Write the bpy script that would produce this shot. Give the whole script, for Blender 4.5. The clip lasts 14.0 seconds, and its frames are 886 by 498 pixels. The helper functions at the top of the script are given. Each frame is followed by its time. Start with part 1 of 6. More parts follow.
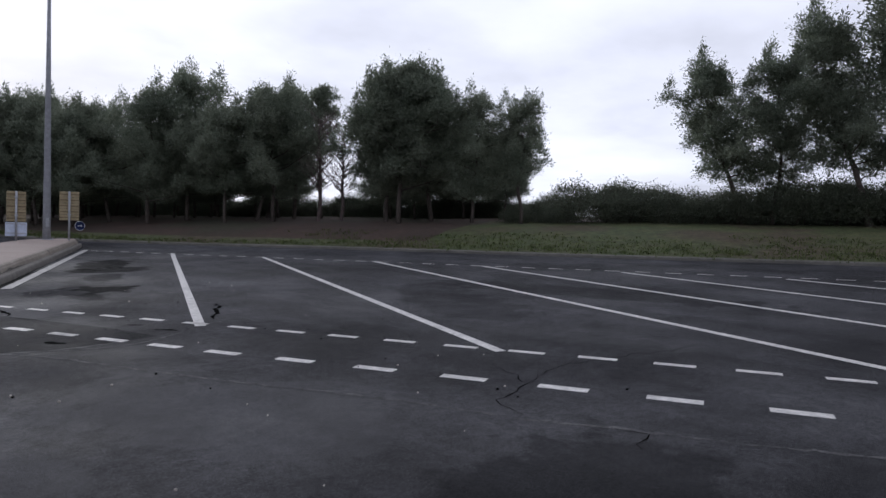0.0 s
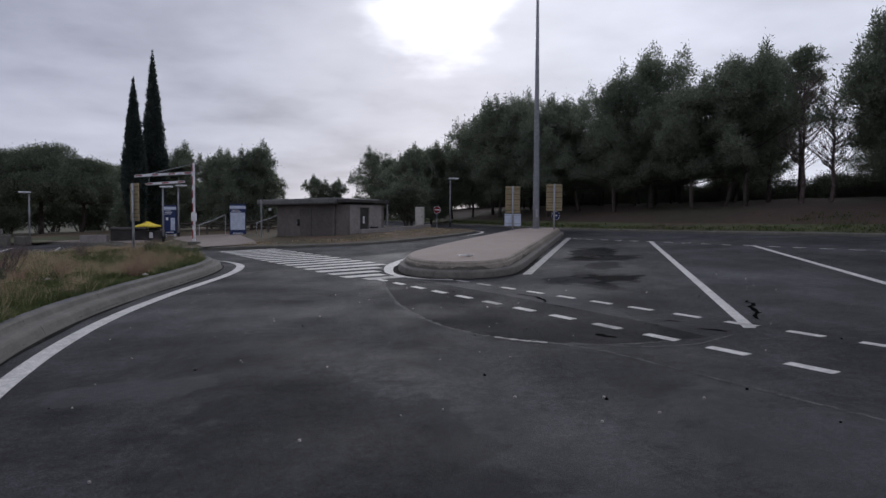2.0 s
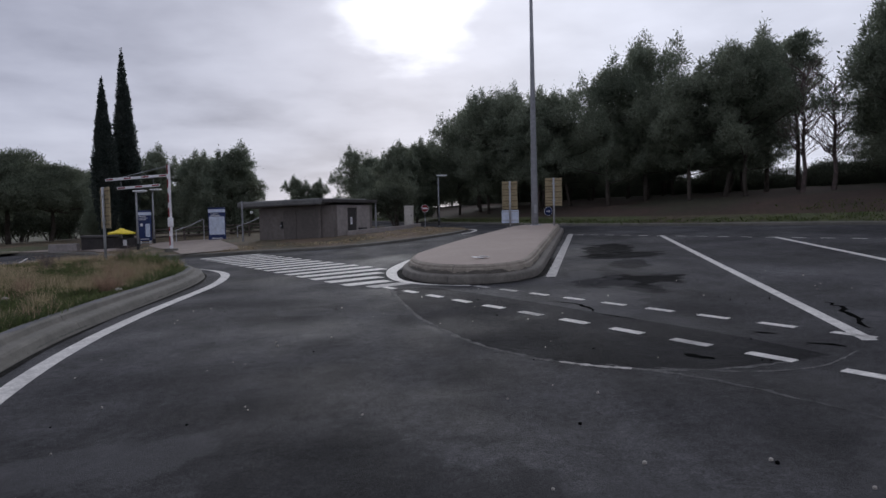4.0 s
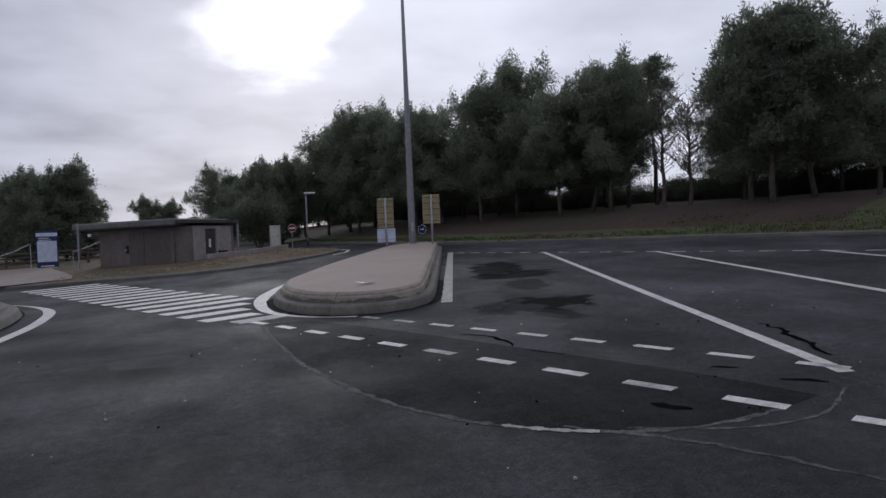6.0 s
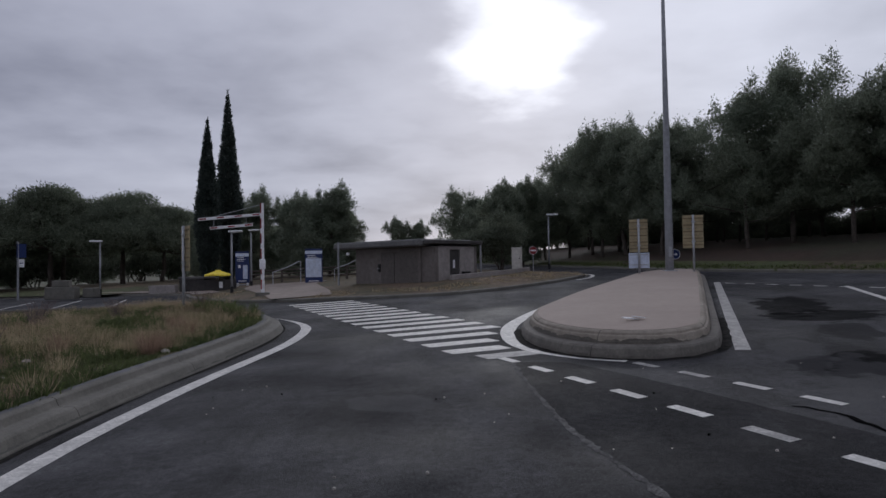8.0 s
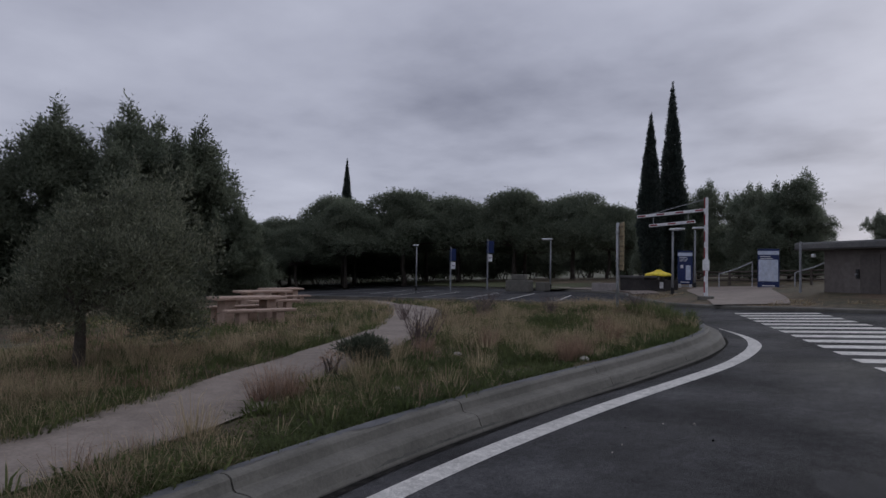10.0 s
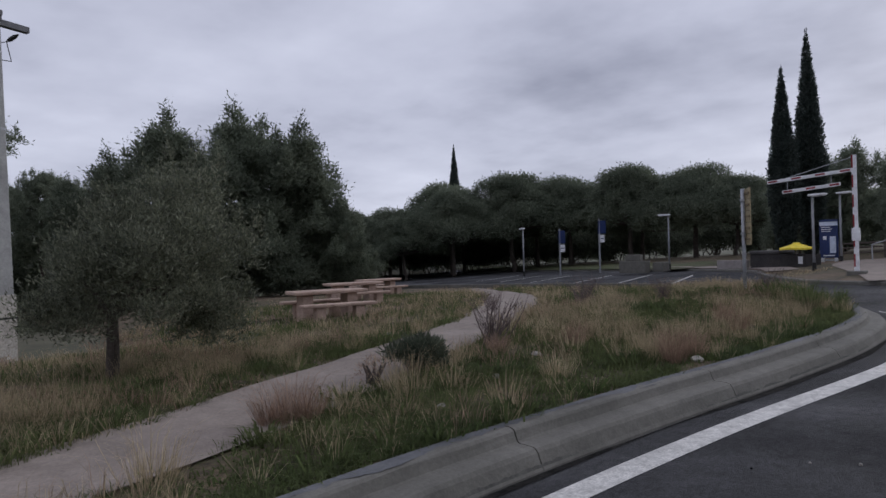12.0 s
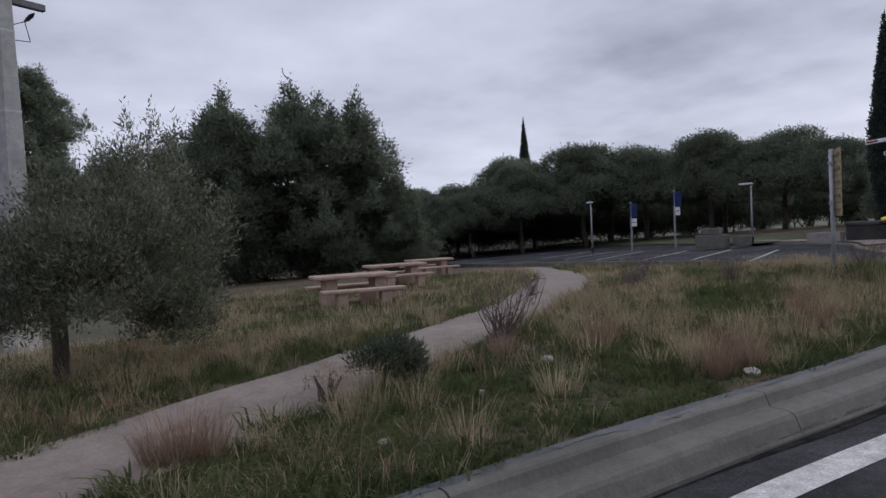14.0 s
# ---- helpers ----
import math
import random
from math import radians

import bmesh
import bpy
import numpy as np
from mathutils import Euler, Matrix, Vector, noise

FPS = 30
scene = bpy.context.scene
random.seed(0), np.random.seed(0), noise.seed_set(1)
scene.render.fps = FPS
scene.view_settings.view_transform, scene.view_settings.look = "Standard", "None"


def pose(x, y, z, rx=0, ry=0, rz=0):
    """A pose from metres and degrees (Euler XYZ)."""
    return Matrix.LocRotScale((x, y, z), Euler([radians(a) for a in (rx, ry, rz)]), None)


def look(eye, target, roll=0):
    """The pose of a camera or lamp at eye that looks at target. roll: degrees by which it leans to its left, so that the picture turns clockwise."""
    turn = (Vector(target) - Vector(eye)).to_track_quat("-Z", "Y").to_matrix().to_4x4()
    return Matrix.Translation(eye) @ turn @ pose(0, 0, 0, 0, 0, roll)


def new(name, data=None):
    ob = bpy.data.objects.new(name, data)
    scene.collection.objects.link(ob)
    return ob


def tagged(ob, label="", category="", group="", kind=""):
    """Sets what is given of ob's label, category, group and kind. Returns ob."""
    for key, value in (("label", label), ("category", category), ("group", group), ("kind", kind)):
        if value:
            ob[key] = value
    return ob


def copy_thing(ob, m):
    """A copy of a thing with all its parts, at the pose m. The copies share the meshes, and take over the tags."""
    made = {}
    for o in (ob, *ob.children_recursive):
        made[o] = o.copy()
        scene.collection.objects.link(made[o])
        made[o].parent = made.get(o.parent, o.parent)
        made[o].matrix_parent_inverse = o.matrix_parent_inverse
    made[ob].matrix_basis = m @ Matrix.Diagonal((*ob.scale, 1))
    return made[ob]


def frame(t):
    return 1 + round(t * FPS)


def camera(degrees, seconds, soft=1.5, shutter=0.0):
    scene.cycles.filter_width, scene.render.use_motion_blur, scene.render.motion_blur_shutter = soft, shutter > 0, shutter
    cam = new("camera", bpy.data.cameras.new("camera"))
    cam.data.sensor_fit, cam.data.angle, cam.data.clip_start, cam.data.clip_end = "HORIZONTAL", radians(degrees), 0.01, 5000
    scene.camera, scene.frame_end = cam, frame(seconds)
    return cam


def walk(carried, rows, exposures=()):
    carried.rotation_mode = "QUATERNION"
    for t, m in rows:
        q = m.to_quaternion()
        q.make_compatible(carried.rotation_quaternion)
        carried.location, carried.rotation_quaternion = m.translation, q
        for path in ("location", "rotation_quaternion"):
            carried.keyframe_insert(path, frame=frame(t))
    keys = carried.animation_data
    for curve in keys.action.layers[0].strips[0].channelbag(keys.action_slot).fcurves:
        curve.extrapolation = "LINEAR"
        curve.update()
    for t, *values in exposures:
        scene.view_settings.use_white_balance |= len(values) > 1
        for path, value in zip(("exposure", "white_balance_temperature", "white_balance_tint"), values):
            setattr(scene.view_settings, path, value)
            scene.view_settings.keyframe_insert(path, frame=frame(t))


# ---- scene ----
cam = camera(68.5, 14.0)
METRES, EYE, TILT, LEAN, TURN = 13.223, 1.6, 0.0, 0.0, -41.8
ROWS = [
    (0.0, 0.0, 0.0, 0.0, 0.01, -0.66, -1.05),
    (0.5, -0.036, 0.0105, 0.0007, 21.22, -0.64, 2.1),
    (1.0, -0.0669, 0.024, -0.001, 32.21, 1.16, 1.78),
    (1.5, -0.0945, 0.0409, -0.0004, 40.2, 0.15, -0.44),
    (2.0, -0.1258, 0.0531, 0.0001, 37.61, -2.23, -0.13),
    (4.5, -0.2717, 0.144, 0.0016, 34.81, -2.41, 2.04),
    (5.0, -0.2936, 0.1686, 0.0012, 32.4, -1.15, 2.42),
    (5.5, -0.3153, 0.1957, 0.0034, 28.2, -0.69, 1.5),
    (6.0, -0.3423, 0.2192, 0.0038, 23.99, -1.12, 2.42),
    (6.5, -0.3685, 0.245, 0.0059, 28.06, -1.04, -0.0),
    (7.0, -0.3956, 0.2717, 0.0041, 31.94, 1.52, 0.78),
    (7.5, -0.4223, 0.2943, 0.0053, 35.33, 1.57, 1.07),
    (8.0, -0.4476, 0.3195, 0.0083, 44.51, 1.49, 0.96),
    (8.5, -0.4752, 0.3371, 0.0086, 53.93, 2.24, 1.93),
    (9.0, -0.4994, 0.3597, 0.0103, 68.74, 1.98, 0.39),
    (11.5, -0.659, 0.4494, 0.0113, 88.87, 0.77, -0.11),
    (12.0, -0.6903, 0.4655, 0.0082, 92.58, 0.27, 1.6),
    (12.5, -0.7263, 0.4823, 0.0113, 94.27, 0.71, 1.68),
    (13.0, -0.7538, 0.4962, 0.012, 108.52, 0.87, 2.25),
    (13.5, -0.7876, 0.514, 0.0118, 102.42, 0.12, 2.41),
    (14.0, -0.8214, 0.5346, 0.01, 99.34, -1.56, 2.63),
]
walk(cam, [(t, pose(0, 0, EYE, TILT, LEAN, TURN) @ pose(METRES * x, METRES * y, METRES * z, 90 + pitch, roll, yaw)) for t, x, y, z, yaw, pitch, roll in ROWS],
     [(0.0, 0.5, 6150, 11), (0.5, 0.0, 6150, 11), (1.5, -0.02, 6150, 11), (2.0, 0.12, 6150, 11), (4.5, 0.15, 6150, 11), (6.5, 0.12, 6150, 11), (7.5, 0.02, 6150, 11), (9.0, -0.2, 6150, 11), (11.5, 0.2, 6150, 11), (12.5, 0.38, 6150, 11), (14.0, 0.42, 6150, 11)])

# ---- light: overcast sky with a bright patch where the sun stands behind the cloud ----
SUN_AZ, SUN_EL = radians(3.5), radians(19.0)
SUN_DIR = Vector((math.sin(SUN_AZ) * math.cos(SUN_EL), math.cos(SUN_AZ) * math.cos(SUN_EL), math.sin(SUN_EL)))
world = bpy.data.worlds.new("overcast")
scene.world = world
world.use_nodes = True


def build_sky():
    nt = world.node_tree
    nt.nodes.clear()
    N, L = nt.nodes.new, nt.links.new
    out, back = N("ShaderNodeOutputWorld"), N("ShaderNodeBackground")
    L(back.outputs[0], out.inputs[0])
    tc = N("ShaderNodeTexCoord")
    sep = N("ShaderNodeSeparateXYZ")
    L(tc.outputs["Generated"], sep.inputs[0])

    def m(op, a, b=None, c=None):
        n = N("ShaderNodeMath")
        n.operation = op
        for i, v in enumerate((a, b, c)):
            if v is None:
                continue
            if isinstance(v, (int, float)):
                n.inputs[i].default_value = v
            else:
                L(v, n.inputs[i])
        return n.outputs[0]

    up = m("MAXIMUM", sep.outputs[2], 0.0)
    # clouds lie on a flat layer: stretch them towards the horizon
    d = m("ADD", up, 0.16)
    px, py = m("DIVIDE", sep.outputs[0], d), m("DIVIDE", sep.outputs[1], d)
    com = N("ShaderNodeCombineXYZ")
    L(px, com.inputs[0]), L(py, com.inputs[1])
    big, fine = N("ShaderNodeTexNoise"), N("ShaderNodeTexNoise")
    L(com.outputs[0], big.inputs["Vector"]), L(com.outputs[0], fine.inputs["Vector"])
    big.inputs["Scale"].default_value, big.inputs["Detail"].default_value, big.inputs["Roughness"].default_value = 0.75, 6, 0.5
    fine.inputs["Scale"].default_value, fine.inputs["Detail"].default_value = 2.3, 5
    cloud = m("ADD", m("MULTIPLY", big.outputs["Fac"], 0.72), m("MULTIPLY", fine.outputs["Fac"], 0.28))
    ramp = N("ShaderNodeValToRGB")
    L(cloud, ramp.inputs[0])
    e = ramp.color_ramp.elements
    e[0].position, e[0].color = 0.34, (0.30, 0.305, 0.375, 1)
    e[1].position, e[1].color = 0.68, (0.66, 0.665, 0.755, 1)
    mid = e.new(0.5)
    mid.color = (0.50, 0.505, 0.59, 1)
    # the thin place in the cloud before the sun
    dot = N("ShaderNodeVectorMath")
    dot.operation = "DOT_PRODUCT"
    L(tc.outputs["Generated"], dot.inputs[0])
    dot.inputs[1].default_value = SUN_DIR
    wob = m("MULTIPLY", m("SUBTRACT", cloud, 0.5), 0.06)
    g = m("ADD", dot.outputs["Value"], wob)
    core = N("ShaderNodeMapRange")
    core.interpolation_type = "SMOOTHSTEP"
    L(g, core.inputs[0])
    core.inputs[1].default_value, core.inputs[2].default_value, core.inputs[4].default_value = 0.9935, 1.003, 0.60
    halo = N("ShaderNodeMapRange")
    halo.interpolation_type = "SMOOTHSTEP"
    L(g, halo.inputs[0])
    halo.inputs[1].default_value, halo.inputs[2].default_value, halo.inputs[4].default_value = 0.88, 1.0, 0.12
    # a clearer, brighter sky towards the wood on the right
    east = N("ShaderNodeVectorMath")
    east.operation = "DOT_PRODUCT"
    L(tc.outputs["Generated"], east.inputs[0])
    east.inputs[1].default_value = Vector((0.62, 0.70, 0.35)).normalized()
    eglow = N("ShaderNodeMapRange")
    eglow.interpolation_type = "SMOOTHSTEP"
    L(east.outputs["Value"], eglow.inputs[0])
    eglow.inputs[1].default_value, eglow.inputs[2].default_value, eglow.inputs[4].default_value = 0.70, 1.0, 0.30
    lift = m("ADD", m("ADD", core.outputs[0], halo.outputs[0]), eglow.outputs[0])
    glow = N("ShaderNodeMix")
    glow.data_type, glow.blend_type = "RGBA", "ADD"
    glow.inputs["Factor"].default_value = 1.0
    L(ramp.outputs[0], glow.inputs["A"])
    lc = N("ShaderNodeCombineColor")
    for i in range(3):
        L(lift, lc.inputs[i])
    L(lc.outputs[0], glow.inputs["B"])
    sky = N("ShaderNodeTexSky")
    sky.sky_type, sky.sun_disc, sky.sun_elevation, sky.sun_rotation = "NISHITA", False, SUN_EL, SUN_AZ
    add = N("ShaderNodeMix")
    add.data_type, add.blend_type = "RGBA", "ADD"
    add.inputs["Factor"].default_value = 0.005
    L(glow.outputs["Result"], add.inputs["A"]), L(sky.outputs[0], add.inputs["B"])
    L(add.outputs["Result"], back.inputs["Color"])
    back.inputs["Strength"].default_value = 0.82


build_sky()
sun = new("sun", bpy.data.lights.new("sun", "SUN"))
sun.data.energy, sun.data.angle, sun.data.color = 0.5, radians(18), (1.0, 0.97, 0.93)
sun.matrix_world = look((0, 0, 60), Vector((0, 0, 60)) - SUN_DIR)

# ---- materials ----


def material(name, a, b, scale=3.0, rough=0.8, fine=60.0, bump=0.15, metal=0.0, fine_amt=0.35, depth=0.01, spec=0.4, per_object=0.0, per_island=0.0, c=None, leaf=0.0, mid=0.2):
    """Two colours mixed by broad stains, with a fine grain on top and in relief."""
    mt = bpy.data.materials.new(name)
    mt.use_nodes = True
    nt = mt.node_tree
    N, L = nt.nodes.new, nt.links.new
    p = nt.nodes["Principled BSDF"]
    p.inputs["Metallic"].default_value = metal
    p.inputs["Specular IOR Level"].default_value = spec
    geo = N("ShaderNodeNewGeometry")
    n1, n2 = N("ShaderNodeTexNoise"), N("ShaderNodeTexNoise")
    for n, s, dt in ((n1, scale, 5), (n2, fine, 3)):
        L(geo.outputs["Position"], n.inputs["Vector"])
        n.inputs["Scale"].default_value, n.inputs["Detail"].default_value, n.inputs["Roughness"].default_value = s, dt, 0.6
    r1 = N("ShaderNodeMapRange")
    L(n1.outputs["Fac"], r1.inputs[0])
    r1.inputs[1].default_value, r1.inputs[2].default_value = 0.33, 0.67
    mix = N("ShaderNodeMix")
    mix.data_type = "RGBA"
    L(r1.outputs[0], mix.inputs["Factor"])
    mix.inputs["A"].default_value, mix.inputs["B"].default_value = (*a, 1), (*b, 1)
    col = mix.outputs["Result"]
    if c:
        n3 = N("ShaderNodeTexNoise")
        L(geo.outputs["Position"], n3.inputs["Vector"])
        n3.inputs["Scale"].default_value, n3.inputs["Detail"].default_value = scale * 0.37, 4
        r3 = N("ShaderNodeMapRange")
        L(n3.outputs["Fac"], r3.inputs[0])
        r3.inputs[1].default_value, r3.inputs[2].default_value = 0.48, 0.62
        m3 = N("ShaderNodeMix")
        m3.data_type = "RGBA"
        L(r3.outputs[0], m3.inputs["Factor"]), L(col, m3.inputs["A"])
        m3.inputs["B"].default_value = (*c, 1)
        col = m3.outputs["Result"]
    g = N("ShaderNodeMapRange")
    L(n2.outputs["Fac"], g.inputs[0])
    g.inputs[1].default_value, g.inputs[2].default_value, g.inputs[3].default_value, g.inputs[4].default_value = 0.25, 0.75, 1 - fine_amt, 1 + fine_amt
    val = g.outputs[0]
    if mid and not leaf:
        n4, g4, mm = N("ShaderNodeTexNoise"), N("ShaderNodeMapRange"), N("ShaderNodeMath")
        L(geo.outputs["Position"], n4.inputs["Vector"])
        n4.inputs["Scale"].default_value, n4.inputs["Detail"].default_value, n4.inputs["Roughness"].default_value = math.sqrt(scale * fine) * 0.9, 6, 0.7
        L(n4.outputs["Fac"], g4.inputs[0])
        g4.inputs[1].default_value, g4.inputs[2].default_value, g4.inputs[3].default_value, g4.inputs[4].default_value = 0.3, 0.7, 1 - mid, 1 + mid
        mm.operation = "MULTIPLY"
        L(val, mm.inputs[0]), L(g4.outputs[0], mm.inputs[1])
        val = mm.outputs[0]
    if per_object or per_island:
        src = N("ShaderNodeObjectInfo").outputs["Random"] if per_object else geo.outputs["Random Per Island"]
        rr = N("ShaderNodeMapRange")
        L(src, rr.inputs[0])
        amt = per_object or per_island
        rr.inputs[3].default_value, rr.inputs[4].default_value = 1 - amt, 1 + amt
        mu = N("ShaderNodeMath")
        mu.operation = "MULTIPLY"
        L(val, mu.inputs[0]), L(rr.outputs[0], mu.inputs[1])
        val = mu.outputs[0]
    hsv = N("ShaderNodeHueSaturation")
    L(col, hsv.inputs["Color"]), L(val, hsv.inputs["Value"])
    L(hsv.outputs[0], p.inputs["Base Color"])
    rn = N("ShaderNodeMapRange")
    L(n1.outputs["Fac"], rn.inputs[0])
    rn.inputs[3].default_value, rn.inputs[4].default_value = max(0.05, rough - 0.12), min(1.0, rough + 0.12)
    L(rn.outputs[0], p.inputs["Roughness"])
    if bump:
        bp = N("ShaderNodeBump")
        bp.inputs["Strength"].default_value, bp.inputs["Distance"].default_value = bump, depth
        L(n2.outputs["Fac"], bp.inputs["Height"])
        L(bp.outputs[0], p.inputs["Normal"])
    if leaf:
        tr, ms = N("ShaderNodeBsdfTranslucent"), N("ShaderNodeMixShader")
        L(hsv.outputs[0], tr.inputs["Color"])
        ms.inputs[0].default_value = leaf
        L(p.outputs[0], ms.inputs[1]), L(tr.outputs[0], ms.inputs[2])
        L(ms.outputs[0], nt.nodes["Material Output"].inputs["Surface"])
    return mt




def asphalt(name, dark, pale, stones, spec=0.15, stains=()):
    """Old asphalt: broad stains, streaks along the lane, coarse aggregate and pale chips."""
    mt = bpy.data.materials.new(name)
    mt.use_nodes = True
    nt = mt.node_tree
    N, L = nt.nodes.new, nt.links.new
    p = nt.nodes["Principled BSDF"]
    p.inputs["Specular IOR Level"].default_value = spec
    geo = N("ShaderNodeNewGeometry")

    def tex(scale, detail, rough, lo, hi, a, b, vec=None):
        n, r = N("ShaderNodeTexNoise"), N("ShaderNodeMapRange")
        L(vec or geo.outputs["Position"], n.inputs["Vector"])
        n.inputs["Scale"].default_value, n.inputs["Detail"].default_value, n.inputs["Roughness"].default_value = scale, detail, rough
        L(n.outputs["Fac"], r.inputs[0])
        for k, v in zip((1, 2, 3, 4), (lo, hi, a, b)):
            r.inputs[k].default_value = v
        return r.outputs[0], n.outputs["Fac"]

    lane = N("ShaderNodeMapping")
    L(geo.outputs["Position"], lane.inputs["Vector"])
    lane.inputs["Rotation"].default_value, lane.inputs["Scale"].default_value = (0, 0, radians(18)), (1.0, 0.16, 1.0)
    parts = [tex(0.22, 5, 0.55, 0.36, 0.64, 0.62, 1.42)[0], tex(0.9, 6, 0.65, 0.32, 0.68, 0.74, 1.26)[0], tex(1.1, 5, 0.6, 0.35, 0.65, 0.80, 1.22, lane.outputs[0])[0],
             tex(9.0, 6, 0.75, 0.3, 0.7, 0.62, 1.38)[0], tex(34.0, 3, 0.7, 0.3, 0.7, 0.72, 1.28)[0]]
    grain, gfac = tex(95.0, 4, 0.7, 0.3, 0.7, 0.35, 1.75)
    val = grain
    for q in parts:
        m = N("ShaderNodeMath")
        m.operation = "MULTIPLY"
        L(val, m.inputs[0]), L(q, m.inputs[1])
        val = m.outputs[0]
    mix = N("ShaderNodeMix")
    mix.data_type = "RGBA"
    fac, _ = tex(0.5, 4, 0.5, 0.35, 0.65, 0.0, 1.0)
    L(fac, mix.inputs["Factor"])
    mix.inputs["A"].default_value, mix.inputs["B"].default_value = (*dark, 1), (*pale, 1)
    hsv = N("ShaderNodeHueSaturation")
    L(mix.outputs["Result"], hsv.inputs["Color"]), L(val, hsv.inputs["Value"])
    # scattered pale chips of stone
    vor, chip, chips = N("ShaderNodeTexVoronoi"), N("ShaderNodeMapRange"), N("ShaderNodeMix")
    L(geo.outputs["Position"], vor.inputs["Vector"])
    vor.inputs["Scale"].default_value = 34.0
    L(vor.outputs["Distance"], chip.inputs[0])
    chip.inputs[1].default_value, chip.inputs[2].default_value, chip.inputs[3].default_value, chip.inputs[4].default_value = 0.10, 0.17, stones, 0.0
    chips.data_type = "RGBA"
    L(chip.outputs[0], chips.inputs["Factor"]), L(hsv.outputs[0], chips.inputs["A"])
    chips.inputs["B"].default_value = (0.13, 0.13, 0.13, 1)
    col, sheen = chips.outputs["Result"], None
    rag, _ = tex(1.6, 6, 0.65, 0.25, 0.75, -0.55, 0.55)
    for x, y, rx, ry, turn, strength, tone in stains:
        mp, ln, ad, mr, mx = N("ShaderNodeMapping"), N("ShaderNodeVectorMath"), N("ShaderNodeMath"), N("ShaderNodeMapRange"), N("ShaderNodeMix")
        mp.vector_type = "TEXTURE"
        L(geo.outputs["Position"], mp.inputs["Vector"])
        mp.inputs["Location"].default_value, mp.inputs["Rotation"].default_value, mp.inputs["Scale"].default_value = (x, y, 0), (0, 0, turn), (rx, ry, 500)
        ln.operation = "LENGTH"
        L(mp.outputs[0], ln.inputs[0])
        L(ln.outputs["Value"], ad.inputs[0]), L(rag, ad.inputs[1])
        mr.interpolation_type = "SMOOTHSTEP"
        L(ad.outputs[0], mr.inputs[0])
        mr.inputs[1].default_value, mr.inputs[2].default_value, mr.inputs[3].default_value, mr.inputs[4].default_value = 0.82, 1.12, strength, 0.0
        mx.data_type = "RGBA"
        L(mr.outputs[0], mx.inputs["Factor"]), L(col, mx.inputs["A"])
        mx.inputs["B"].default_value = (tone, tone, tone * 1.04, 1)
        col = mx.outputs["Result"]
        if tone < 0.05:
            # oil soaks in and takes the sheen off
            lo, ml = N("ShaderNodeMath"), N("ShaderNodeMath")
            lo.operation, ml.operation = "SUBTRACT", "MULTIPLY"
            lo.inputs[0].default_value = 1.0
            L(mr.outputs[0], lo.inputs[1])
            L(lo.outputs[0], ml.inputs[0])
            if sheen is None:
                ml.inputs[1].default_value = spec
            else:
                L(sheen, ml.inputs[1])
            sheen = ml.outputs[0]
    if sheen is not None:
        L(sheen, p.inputs["Specular IOR Level"])
    L(col, p.inputs["Base Color"])
    rough, _ = tex(0.35, 4, 0.6, 0.35, 0.65, 0.62, 0.92)
    L(rough, p.inputs["Roughness"])
    bp = N("ShaderNodeBump")
    bp.inputs["Strength"].default_value, bp.inputs["Distance"].default_value = 1.0, 0.012
    L(gfac, bp.inputs["Height"])
    L(bp.outputs[0], p.inputs["Normal"])
    return mt


# x, y, half width, half length, turn, strength and tone of oil drips and of dusty dry places
STAINS = [(5.75, 22.6, 0.75, 2.3, -0.35, 0.9, 0.011), (3.45, 15.55, 1.15, 0.8, 0.4, 0.92, 0.011), (5.4, 20.4, 1.1, 1.0, 0.2, 0.88, 0.011), (3.3, 14.5, 0.3, 0.7, 0.2, 0.7, 0.012), (4.7, 18.4, 0.5, 1.0, -0.3, 0.6, 0.013),
          (2.6, 14.0, 0.5, 2.2, -0.4, 0.45, 0.085), (3.0, 16.6, 0.35, 1.8, -0.35, 0.45, 0.08), (-3.4, 8.2, 0.8, 0.45, 0.3, 0.5, 0.085), (0.2, 5.6, 0.7, 1.6, 0.2, 0.4, 0.075), (2.4, 5.4, 1.0, 1.8, 0.4, 0.4, 0.08), (-2.6, 14.6, 0.35, 0.6, 0.8, 0.4, 0.085),
          (11.8, 8.5, 0.9, 4.2, 0.25, 0.55, 0.016), (8.8, 9.5, 0.9, 2.6, -0.4, 0.4, 0.018), (3.2, 2.2, 1.3, 1.0, 0.5, 0.5, 0.016), (-1.2, 6.2, 1.2, 2.4, 0.3, 0.4, 0.02)]
M_ASPHALT = asphalt("asphalt", (0.029, 0.029, 0.0312), (0.055, 0.055, 0.058), 0.75, stains=STAINS)
M_PATCH = asphalt("dark_asphalt", (0.0175, 0.0175, 0.019), (0.031, 0.031, 0.033), 0.5, 0.06)
M_WORN = material("worn_asphalt", (0.05, 0.05, 0.052), (0.125, 0.123, 0.12), 3.5, 0.85, 60, 0.9, fine_amt=0.7, spec=0.15, mid=0.6)
M_TAR = material("crack", (0.005, 0.005, 0.005), (0.010, 0.010, 0.010), 3, 0.95, 60, 0.3, spec=0.0)
M_PAINT = material("road_paint", (0.5, 0.485, 0.455), (0.66, 0.64, 0.6), 2.5, 0.65, 60, 0.4, fine_amt=0.34, mid=0.3)
M_PAINT_WORN = material("worn_paint", (0.24, 0.235, 0.225), (0.46, 0.445, 0.42), 5, 0.7, 40, 0.3, fine_amt=0.35)
